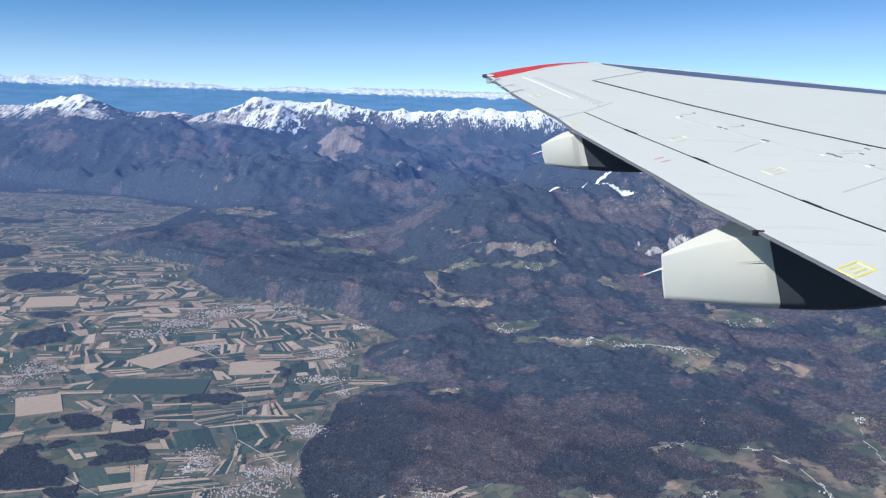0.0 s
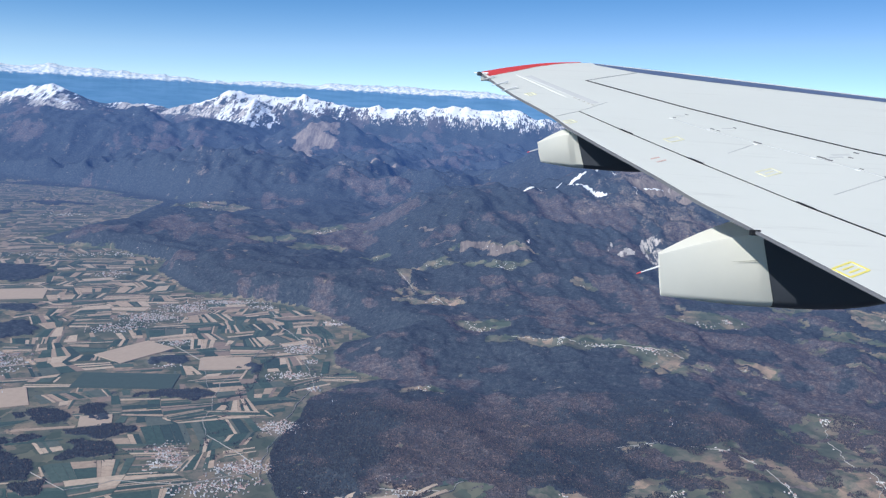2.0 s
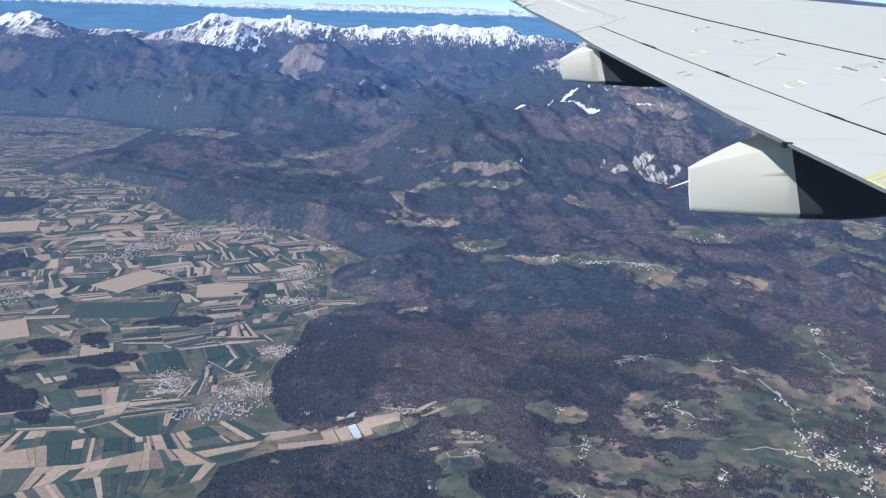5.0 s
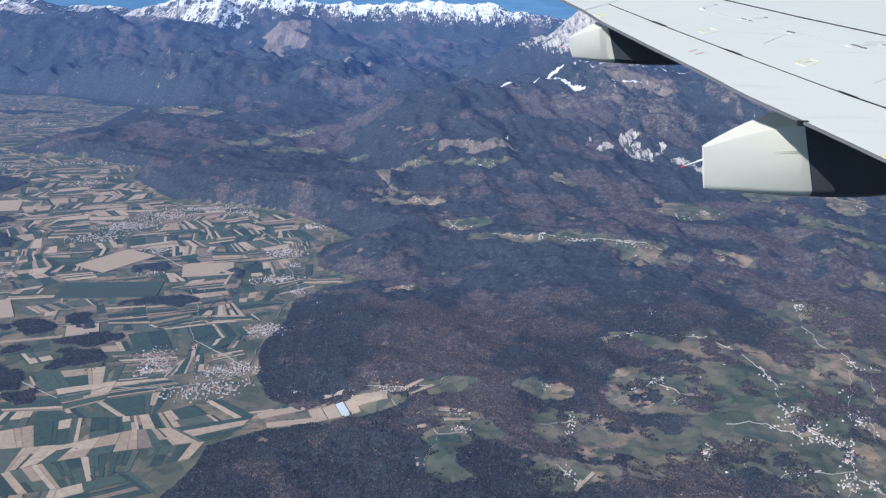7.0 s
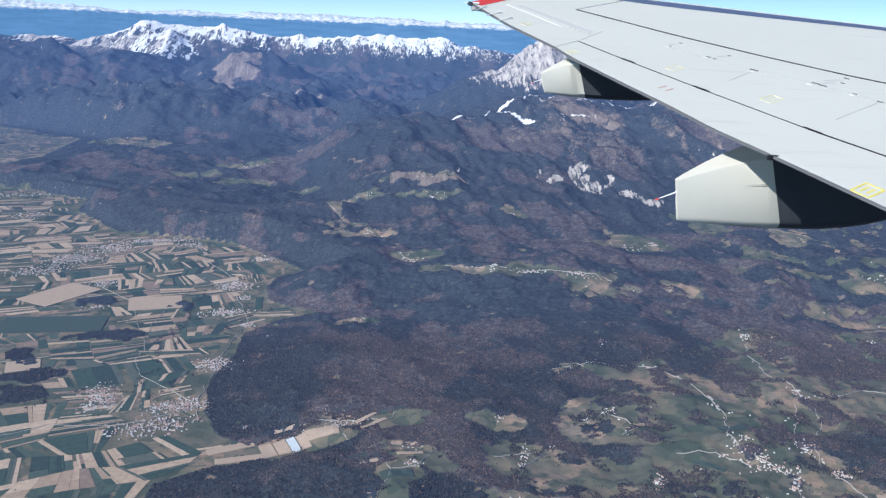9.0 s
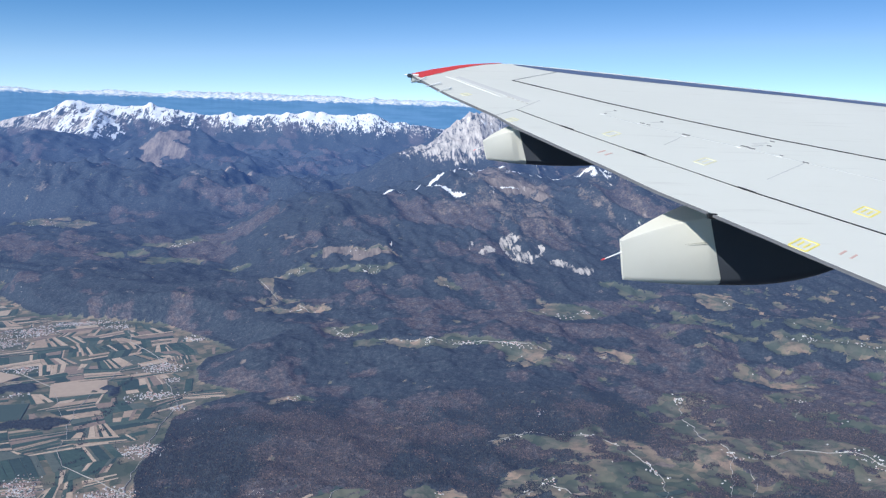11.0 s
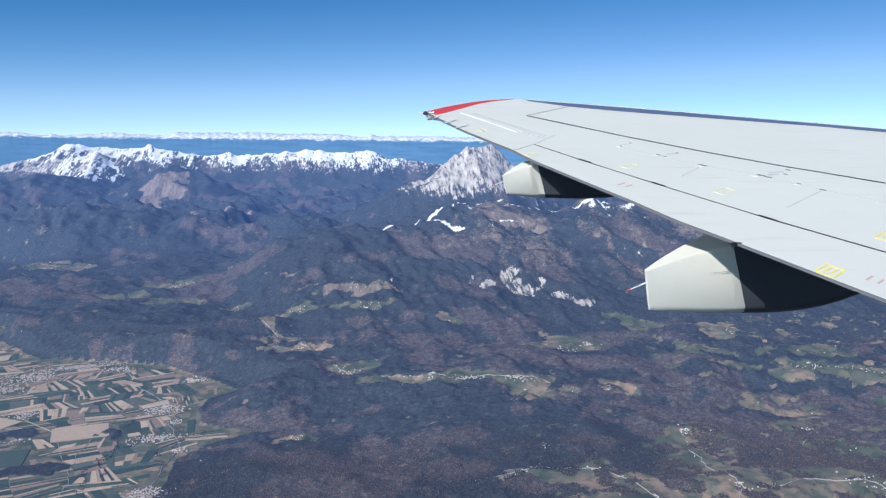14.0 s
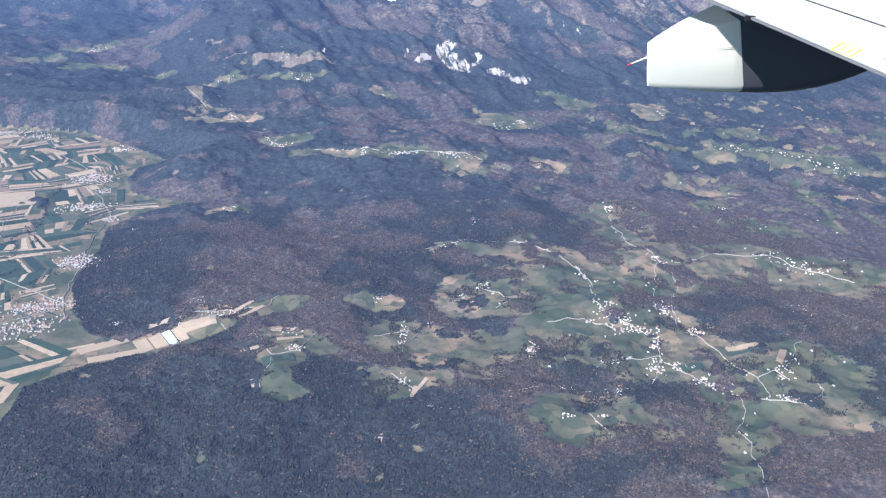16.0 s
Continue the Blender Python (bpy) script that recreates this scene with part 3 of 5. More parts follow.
def build_fields():
    farmland = tagged(new("farmland"), "plain of narrow ploughed and green field strips", "farmland", kind="structure")
    r = random.Random(21)
    turn = radians(24)
    ct, st = math.cos(turn), math.sin(turn)
    du, dv = 27.0, 19.0
    knot = {}

    def corner(i, j):
        if (i, j) not in knot:
            u, v = i * du + r.uniform(-8, 8), j * dv + r.uniform(-6, 6)
            knot[i, j] = (u * ct - v * st - 300, u * st + v * ct + 560)
        return knot[i, j]

    near, rest = [], ([], [])
    for i in range(-37, 25):
        for j in range(-33, 82):
            a, b, c, d = corner(i, j), corner(i + 1, j), corner(i + 1, j + 1), corner(i, j + 1)
            cx, cy = (a[0] + b[0] + c[0] + d[0]) / 4, (a[1] + b[1] + c[1] + d[1]) / 4
            if not (225 < cy < 1600 and -1000 < cx < -70):
                continue
            if r.random() < 0.5:
                a, b, c, d = b, c, d, a
            cuts, t = [0.0], 0.0
            while t < 1:
                t += r.choice((0.05, 0.06, 0.07, 0.09, 0.11, 0.14, 0.2, 0.34)) * r.uniform(0.8, 1.2)
                cuts.append(min(t, 1.0))
            if len(cuts) > 2 and cuts[-1] - cuts[-2] < 0.05:
                cuts.pop(-2)
            for t0, t1 in zip(cuts, cuts[1:]):
                ends = [(0.0, 1.0)] if r.random() < 0.6 else [(0.0, 0.5 + r.uniform(-0.2, 0.2))]
                if ends[0][1] < 1:
                    ends.append((ends[0][1], 1.0))
                for s0, s1 in ends:
                    if r.random() < 0.16:
                        continue

                    def at(t, s):
                        p = [a[k] + (b[k] - a[k]) * t for k in (0, 1)]
                        q = [d[k] + (c[k] - d[k]) * t for k in (0, 1)]
                        return (p[0] + (q[0] - p[0]) * s, p[1] + (q[1] - p[1]) * s)
                    g = 0.03
                    quad = [at(t0 + g * 0.1, s0 + g * 0.3), at(t1 - g * 0.1, s0 + g * 0.3), at(t1 - g * 0.1, s1 - g * 0.3), at(t0 + g * 0.1, s1 - g * 0.3)]
                    mx, my = sum(p[0] for p in quad) / 4, sum(p[1] for p in quad) / 4
                    near.append((my, quad, 0.12 + 0.05 * r.random()))
    ok = inside_plain(np.array([q for n in near for q in n[1]])).reshape(-1, 4).all(axis=1)
    near = [n for n, k in zip(near, ok) if k]
    near.sort(key=lambda f: f[0])
    for k, (my, quad, top) in enumerate(near):
        v, f = slab(quad, top - 0.5, top)
        if k < 300:
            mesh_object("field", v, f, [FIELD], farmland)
        else:
            rv, rf = rest
            n0 = len(rv)
            rv += v
            rf += [tuple(n0 + q for q in p) for p in f]
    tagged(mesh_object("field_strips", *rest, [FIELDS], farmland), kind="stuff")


# ---- the wing, at full size beside the cabin ----
YAW = radians(5)
FWD, OUT = Vector((math.cos(YAW), math.sin(YAW), 0)), Vector((-math.sin(YAW), math.cos(YAW), 0))


def skin_z(f, l):
    return -2.1644 + 0.0247 * f + 0.2822 * l


def at_wing(f, l, z):
    """A point f forward, l outboard and z above the eye's seat, in the world."""
    return FWD * f + OUT * l + Vector((0, 0, EYE_Z + z))


def on_skin(f, l, lift=0.0):
    return at_wing(f, l, skin_z(f, l) + lift)


# plan of the wing, forward and outboard, from the tip inwards
TRAILING = [(0.71, 10.23), (1.039, 9.216), (1.471, 8.24), (1.592, 7.81), (1.954, 6.948), (2.239, 6.301), (2.504, 5.609), (2.734, 5.173), (2.849, 4.944), (3.091, 4.452), (3.346, 3.921), (3.813, 2.997), (4.55, 1.5)]
FLAP_LINE = [(1.852, 8.512), (2.286, 7.721), (2.847, 6.767), (3.552, 5.618), (4.008, 4.966), (4.394, 4.421), (4.786, 3.876), (6.2, 1.9)]
SPOILER_LINE = [(2.243, 10.044), (3.346, 8.832), (4.196, 8.0), (4.976, 7.303), (5.322, 7.039), (5.944, 6.541), (6.621, 6.051), (9.0, 4.3)]
LEADING = [(0.703, 10.313), (1.054, 10.586), (1.564, 10.888), (1.869, 11.013), (2.367, 11.124), (2.554, 11.108), (3.169, 10.921), (4.016, 10.622), (4.826, 10.298), (6.877, 9.485), (8.857, 8.693), (12.5, 7.2)]
BOOT_LINE = [(2.573, 11.0), (3.079, 10.628), (3.885, 10.27), (5.078, 9.84), (6.74, 9.27), (8.67, 8.472), (12.4, 6.95)]


def along(line, n, start=0.0, end=1.0):
    """n points evenly spaced along a line of the plan, between two shares of its length."""
    p = np.array(line)
    run = np.concatenate([[0], np.cumsum(np.hypot(*np.diff(p, axis=0).T))])
    at = np.linspace(start, end, n) * run[-1]
    return list(zip(np.interp(at, run, p[:, 0]), np.interp(at, run, p[:, 1])))


def part(name, bm, mat, parent, label="", smooth_shade=True):
    me = bpy.data.meshes.new(name)
    bmesh.ops.recalc_face_normals(bm, faces=bm.faces)
    bm.to_mesh(me)
    bm.free()
    me.materials.append(mat)
    if smooth_shade:
        me.polygons.foreach_set("use_smooth", np.ones(len(me.polygons), dtype=bool))
        me.set_sharp_from_angle(angle=radians(35))
    ob = new(name, me)
    ob.parent = parent
    if label:
        tagged(ob, label)
    return ob


def grid(bm, rows, close=False):
    vs = [[bm.verts.new(p) for p in row] for row in rows]
    for a, b in zip(vs, vs[1:]):
        for i in range(len(a) - 1 + close):
            j = (i + 1) % len(a)
            bm.faces.new((a[i], a[j], b[j], b[i]))
    return vs


def wing_paint():
    m, n, l, b = material("grey_white_aircraft_paint", 0.42, spec=0.5)
    co = n.new("ShaderNodeTexCoord").outputs["Object"]
    wide = value_noise(n, l, 0.7, 5, co, 0.6)
    mp = n.new("ShaderNodeMapping")
    mp.inputs["Rotation"].default_value, mp.inputs["Scale"].default_value = (0, 0, 0.62), (0.7, 9, 1)
    l.new(co, mp.inputs[0])
    streak = value_noise(n, l, 1.0, 5, mp.outputs[0], 0.7)
    c = mix(n, l, wide, (0.69, 0.705, 0.67), (0.75, 0.765, 0.73))
    c = mix(n, l, ramp(n, l, streak, [(0.58, (0, 0, 0)), (0.85, (0.5, 0.5, 0.5))]), c, (0.46, 0.46, 0.45))
    l.new(c, b.inputs["Base Color"])
    l.new(maths(n, l, "MULTIPLY_ADD", streak, 0.25, 0.35), b.inputs["Roughness"])
    return m


def build_wing():
    wing = tagged(new("airplane_wing"), "pale grey airliner wing with red tip and canoe fairings", "wing")
    paint = wing_paint()
    white = plain_material("cream_white_fairing_paint", (0.75, 0.74, 0.67), 0.45, vary=0.06, scale=2.5, spec=0.5)
    # the wing's shadow on the fairing noses, put into their colour
    dark = plain_material("painted_wing_shadow", (0.062, 0.070, 0.088), 0.5, vary=0.2, scale=1.5)
    gap = plain_material("black_rubber_seal", (0.012, 0.012, 0.015), 0.7, vary=0.2)
    # dark blue puts the curved edge's shade and sky reflection into the colour
    boot = plain_material("leading_edge_metal_painted_shade", (0.15, 0.20, 0.34), 0.42, metal=0.2, vary=0.15, scale=4)
    red = plain_material("red_tip_paint", (0.72, 0.07, 0.07), 0.45, vary=0.1, spec=0.5)
    yellow = plain_material("yellow_stencil", (0.86, 0.76, 0.20), 0.6, vary=0.15, scale=20)
    faded = plain_material("worn_yellow_stencil", (0.77, 0.75, 0.54), 0.6, vary=0.15, scale=20)
    redink = plain_material("red_stencil", (0.66, 0.46, 0.42), 0.6, vary=0.15, scale=20)
    lens = plain_material("smoked_lamp_glass", (0.05, 0.05, 0.06), 0.15, spec=0.6)
    thin = plain_material("seam_shade", (0.35, 0.36, 0.37), 0.6)
    seam = plain_material("skin_joint_sealant", (0.54, 0.55, 0.55), 0.6, vary=0.1)

    def shell(name, back, front, thick, edge, mat=paint, label=""):
        """A closed panel between a back and a front line of the plan, flat on top and full below."""
        bm = bmesh.new()
        rows = []
        for (f0, l0), (f1, l1) in zip(back, front):
            top = [on_skin(f0 + (f1 - f0) * k / 8, l0 + (l1 - l0) * k / 8) for k in range(9)]
            low = []
            for k, d in ((8, edge), (6, 0.75), (4, 1.0), (2, 0.8), (0, 0.10)):
                low.append(on_skin(f0 + (f1 - f0) * k / 8, l0 + (l1 - l0) * k / 8, -thick * d - 0.012))
            rows.append(top + low)
        vs = grid(bm, rows, close=True)
        bm.faces.new(vs[0])
        bm.faces.new(list(reversed(vs[-1])))
        return part(name, bm, mat, wing, label)

    tip_te = TRAILING[:2] + [(1.467, 8.248)]
    tip_le = LEADING[:8] + [(4.59, 10.392)]
    shell("wing_tip", along(tip_te, 24), along(tip_le, 24), 0.10, 0.3)
    inner_le = [(4.59, 10.392)] + LEADING[8:]
    shell("wing_box", [(1.852, 8.512)] + [(f + 0.004, l + 0.004) for f, l in along(FLAP_LINE, 30)[1:]], along(inner_le, 30), 0.34, 0.25)
    shell("flap", along(TRAILING[2:], 30), [(f - 0.004, l - 0.004) for f, l in along(FLAP_LINE, 30)], 0.09, 0.9)
    bm = bmesh.new()
    rows = []
    for (f0, l0), (f1, l1) in zip(along(BOOT_LINE, 40), along(LEADING[5:], 40)):
        df, dl = f1 - f0, l1 - l0
        w = math.hypot(df, dl) or 0.01
        row = [on_skin(f0 + df * a, l0 + dl * a, up * min(w, 0.3)) for a, up in ((0.0, 0.012), (0.3, 0.02), (0.7, 0.015), (0.95, -0.02))]
        row += [on_skin(f1 + df / w * a, l1 + dl / w * a, up) for a, up in ((0.03, -0.03), (0.05, -0.07), (0.03, -0.12), (-0.05, -0.16))]
        rows.append(row)
    grid(bm, rows)
    part("leading_edge", bm, boot, wing, "metal leading edge with painted shade")

    # dark grey strip covering the thin rear face of the trailing edge
    bm = bmesh.new()
    grid(bm, [[on_skin(f + 0.012, l + 0.006, 0.003), on_skin(f - 0.006, l - 0.004, 0.003), on_skin(f - 0.006, l - 0.004, -0.022), on_skin(f + 0.02, l + 0.01, -0.03)] for f, l in along(TRAILING, 60)])
    part("trailing_edge", bm, plain_material("dark_edge_strip", (0.16, 0.165, 0.18), 0.6), wing, "dark grey trailing edge")

    # strips laid on the skin: seals, seams, markings
    def strip(name, line, width, mat, lift=0.003, label="", parent=wing):
        bm = bmesh.new()
        pts = []
        for (f0, l0), (f1, l1) in zip(line, line[1:]):
            n = max(1, int(math.hypot(f1 - f0, l1 - l0) / 0.4))
            pts += [(f0 + (f1 - f0) * k / n, l0 + (l1 - l0) * k / n) for k in range(n)]
        pts.append(line[-1])
        rows = []
        for k, (f, l) in enumerate(pts):
            a, b = pts[max(k - 1, 0)], pts[min(k + 1, len(pts) - 1)]
            d = Vector((b[0] - a[0], b[1] - a[1])).normalized()
            px, py = -d.y * width / 2, d.x * width / 2
            rows.append([on_skin(f + px, l + py, lift - 0.006), on_skin(f + px, l + py, lift), on_skin(f - px, l - py, lift), on_skin(f - px, l - py, lift - 0.006)])
        grid(bm, rows)
        return part(name, bm, mat, parent, label, smooth_shade=False)

    strip("spoiler_gap", SPOILER_LINE, 0.036, gap, 0.004, "black seal line")
    strip("panel_seam", [(2.243, 10.044), (2.609, 10.275), (3.14, 10.59)], 0.026, thin, 0.003)
    strip("flap_gap", FLAP_LINE[:4], 0.016, gap, 0.004, "black flap seal")
    strip("flap_gap", FLAP_LINE[3:], 0.028, gap, 0.004, "black flap seal")
    strip("panel_seam", [(1.471, 8.248), (1.852, 8.52)], 0.012, seam, 0.004)
    strip("panel_seam", [(1.88, 8.54), (2.325, 8.965)], 0.010, seam, 0.003)
    strip("panel_seam", [(3.008, 8.348), (3.369, 7.878), (3.82, 7.447), (4.415, 6.898), (4.866, 6.407), (5.439, 5.851), (6.5, 4.8)], 0.014, seam, 0.002)
    strip("panel_seam", [(3.316, 7.055), (3.762, 7.402)], 0.012, seam, 0.003)
    strip("panel_seam", [(4.015, 5.882), (4.866, 6.407)], 0.012, seam, 0.003)
    strip("sealant_streak", [(1.235, 10.235), (1.44, 9.85), (1.799, 9.141)], 0.022, plain_material("pale_sealant", (0.84, 0.84, 0.82), 0.6), 0.004)
    strip("grime_streak", [(1.40, 10.20), (1.74, 9.60), (2.144, 8.897)], 0.13, plain_material("thin_grime", (0.62, 0.63, 0.63), 0.7), 0.002)
    for k in range(5):
        t = k / 4
        strip("sealant_dab", [(1.90 + 0.18 * t, 9.14 - 0.31 * t), (1.925 + 0.18 * t, 9.095 - 0.31 * t)], 0.02, plain_material("dull_sealant", (0.50, 0.49, 0.45), 0.7), 0.004)
    for f, l in ((2.286, 7.721), (2.847, 6.767), (3.577, 5.582)):
        strip("hinge_cover", [(f - 0.055, l + 0.087), (f + 0.055, l - 0.087)], 0.034, gap, 0.010)
    metal = plain_material("dull_grey_metal", (0.15, 0.15, 0.16), 0.6)
    for f, l, w in ((3.428, 7.927, 0.05), (3.485, 7.862, 0.04), (3.741, 7.993, 0.035), (3.82, 7.447, 0.08), (4.395, 6.993, 0.08), (4.448, 6.918, 0.07), (4.902, 7.177, 0.05), (4.754, 7.011, 0.045), (4.699, 6.65, 0.04), (4.866, 6.407, 0.06), (3.275, 8.491, 0.035), (3.072, 8.352, 0.03)):
        strip("fastener_plate", [(f - w * 0.45, l + w * 0.42), (f + w * 0.45, l - w * 0.42)], w * 0.42, metal, 0.006)
    patch = plain_material("white_patch", (0.86, 0.86, 0.86), 0.5)
    for f, l in ((3.37, 7.90), (4.29, 6.97), (3.77, 7.40), (3.02, 8.32), (4.64, 6.62)):
        strip("fastener_plate", [(f - 0.02, l + 0.02), (f + 0.02, l - 0.02)], 0.022, patch, 0.005)
    smudge = plain_material("faint_smudge", (0.60, 0.61, 0.60), 0.6, vary=0.2)
    for f, l, a in ((4.68, 7.08, 0.12), (4.58, 7.00, 0.09), (3.64, 7.95, 0.08), (3.16, 8.42, 0.07)):
        strip("grease_mark", [(f - a, l), (f + a, l + 0.3 * a)], a * 0.5, smudge, 0.003)
    # yellow outlined step marks: four thin bars round a small bar
    ax, ay = Vector((0.87, 0.50)), Vector((0.51, -0.86))

    def mark(f, l, a, b, mat, bars):
        c = Vector((f, l))
        q = [c - ax * a - ay * b, c + ax * a - ay * b, c + ax * a + ay * b, c - ax * a + ay * b]
        lines = [(q[k], q[(k + 1) % 4]) for k in range(4)]
        lines += [(c - ax * a * 0.55 + ay * b * s, c + ax * a * 0.55 + ay * b * s) for s in bars]
        for p0, p1 in lines:
            strip("stencil_bar", [tuple(p0), tuple(p1)], 0.020, mat, 0.0045)

    mark(3.382, 4.25, 0.135, 0.085, yellow, (-0.35, 0.35))
    mark(4.60, 4.95, 0.135, 0.085, yellow, (-0.35, 0.35))
    mark(3.568, 6.476, 0.13, 0.07, faded, (0.0,))
    mark(2.809, 7.494, 0.11, 0.06, faded, ())
    mark(1.655, 8.064, 0.07, 0.05, faded, (0.0,))
    mark(1.313, 9.24, 0.06, 0.05, faded, (0.0,))
    for f, l in ((2.424, 6.784), (3.69, 4.02)):
        for k in (-0.05, 0.05):
            p0 = Vector((f, l)) + ay * k
            strip("stencil_bar", [tuple(p0 - ax * 0.07), tuple(p0 + ax * 0.07)], 0.020, redink, 0.0045)

    # red rim of the rounded tip
    bm = bmesh.new()
    outer = along(LEADING[:5], 16)
    inner = along([(0.825, 10.129), (1.208, 10.432), (1.637, 10.789), (2.009, 11.0), (2.36, 11.118)], 16)
    grid(bm, [[on_skin(*q, 0.004), on_skin(*p, 0.010), on_skin(p[0] - 0.01, p[1] + 0.02, -0.02), on_skin(*p, -0.05)] for p, q in zip(outer, inner)])
    part("tip_rim", bm, red, wing, "red wing-tip rim")
    bm = bmesh.new()
    bmesh.ops.create_cube(bm, size=1, matrix=Matrix.Translation(on_skin(0.68, 10.24, 0.0)) @ Matrix.Rotation(YAW, 4, "Z") @ Matrix.Diagonal((0.09, 0.07, 0.06, 1)))
    bmesh.ops.bevel(bm, geom=bm.edges[:], offset=0.015, segments=2, affect="EDGES")
    part("tip_lamp", bm, lens, wing, "dark tail lamp housing")

    def rod(name, p, q, r, mat, parent=wing, label=""):
        bm = bmesh.new()
        d = q - p
        m = Matrix.Translation((p + q) / 2) @ d.to_track_quat("Z", "Y").to_matrix().to_4x4()
        bmesh.ops.create_cone(bm, cap_ends=True, segments=8, radius1=r, radius2=r * 0.5, depth=d.length, matrix=m)
        return part(name, bm, mat, parent, label)

    pale = plain_material("white_wick", (0.8, 0.8, 0.8), 0.5)
    for line in (((0.80, 10.17), (0.60, 10.29)), ((0.881, 10.038), (0.715, 9.898)), ((1.047, 9.743), (0.81, 9.63)), ((1.153, 9.484), (0.915, 9.348))):
        (f0, l0), (f1, l1) = line
        rod("static_wick", on_skin(f0, l0, 0.03), on_skin(f1, l1, 0.0), 0.012, pale)
    bm = bmesh.new()
    bmesh.ops.create_cube(bm, size=1, matrix=Matrix.Translation(on_skin(2.84, 4.985, -0.02)) @ Matrix.Rotation(YAW, 4, "Z") @ Matrix.Diagonal((0.09, 0.05, 0.05, 1)))
    part("hinge_stop", bm, gap, wing)

    # canoe fairings under the flap hinges: a white tail, and a nose coloured dark for the wing's shadow
    def fairing(l_in, width, tail_f, tail_top, tail_bot, cut_top, cut_bot, top_cut, bot_cut, nose_f, rise):
        fair = tagged(new("flap_fairing"), "cream white flap-track fairing, nose coloured dark as wing shadow")
        fair.parent = wing

        def ring(f_top, f_bot, zt, zb, w0, w1, up):
            """A rounded section: inboard side first, w0 at the bottom and w1 at the top, the far top edge raised by up."""
            mid = l_in + width / 2
            pts = []
            r = 0.12
            h = zt - zb
            for s, zz, ww in ((-1, r * 0.35, 0.80), (-1, r, 1.0), (-1, 1 - r * 0.25, 1.0), (-1, 1.0, 0.93), (1, 1.0, 0.93), (1, 1 - r * 0.35, 1.0), (1, r, 1.0), (1, r * 0.35, 0.72), (1, 0.0, 0.50), (-1, 0.0, 0.50)):
                hw = (w0 + (w1 - w0) * zz) / 2 * ww
                lean = width / 2 - w1 / 2
                pts.append(at_wing(f_bot + (f_top - f_bot) * zz, mid - lean + s * hw, zb + h * zz + (up * zz if s > 0 else 0)))
            return pts

        bm = bmesh.new()
        rows = []
        for k in range(11):
            t = k / 10
            ft, fb = tail_f + (cut_top - tail_f) * t, tail_f + 0.06 + (cut_bot - tail_f - 0.06) * t
            zt = tail_top + (top_cut - tail_top) * (t + 0.10 * math.sin(math.pi * t))
            zb = tail_bot + (bot_cut - tail_bot) * (1 - (1 - t) ** 1.5)
            w = width * (0.10 + 0.90 * t ** 0.9)
            rows.append(ring(ft, fb, zt, zb, w * 0.86, w, rise * (0.12 + 0.88 * t)))
        vs = grid(bm, rows, close=True)
        tipv = bm.verts.new(sum((v.co for v in vs[0]), Vector()) / len(vs[0]) - FWD * 0.012)
        for i in range(len(vs[0])):
            bm.faces.new((vs[0][i], vs[0][(i + 1) % len(vs[0])], tipv))
        bm.faces.new(list(vs[-1]))
        tail = part("fairing_tail", bm, white, fair)
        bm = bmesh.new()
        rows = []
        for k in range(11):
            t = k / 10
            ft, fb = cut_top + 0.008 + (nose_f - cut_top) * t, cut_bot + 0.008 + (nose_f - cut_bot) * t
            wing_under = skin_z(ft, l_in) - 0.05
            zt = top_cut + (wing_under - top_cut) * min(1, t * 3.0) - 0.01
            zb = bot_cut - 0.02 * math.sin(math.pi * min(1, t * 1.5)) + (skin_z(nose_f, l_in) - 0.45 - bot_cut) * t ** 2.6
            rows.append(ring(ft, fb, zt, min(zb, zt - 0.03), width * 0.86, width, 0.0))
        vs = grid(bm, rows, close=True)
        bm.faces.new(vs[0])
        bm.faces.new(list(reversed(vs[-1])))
        part("fairing_nose", bm, dark, fair, "fairing nose coloured dark as wing shadow")
        p = at_wing(tail_f + 0.03, l_in + width * 0.04, (tail_top * 0.72 + tail_bot * 0.28))
        k = width / 0.5
        rod("static_wick", p, p - FWD * 0.20 * k - Vector((0, 0, 0.075 * k)), 0.011 * k, pale, fair)
        rod("wick_tip", p - FWD * 0.20 * k - Vector((0, 0, 0.075 * k)), p - FWD * 0.24 * k - Vector((0, 0, 0.09 * k)), 0.010 * k, red, fair)
        return fair, tail

    fair, tail = fairing(5.62, 0.50, 2.172, -1.063, -1.486, 3.197, 3.432, -0.804, -1.588, 6.0, 0.10)
    smear = plain_material("brown_grease_smear", (0.46, 0.45, 0.38), 0.6, vary=0.3, scale=30)
    bm = bmesh.new()
    grid(bm, [[at_wing(f, 5.614, -1.079 + 0.075 * (f - 3.20) + h) for h in (-w, w)] for f, w in ((2.92, 0.001), (3.00, 0.003), (3.08, 0.004), (3.16, 0.007), (3.18, 0.002))])
    part("grease_mark", bm, smear, tail)
    fairing(8.0, 0.32, 1.258, -0.132, -0.366, 1.73, 1.873, 0.026, -0.426, 4.0, 0.06)
    return wing


build_wing()


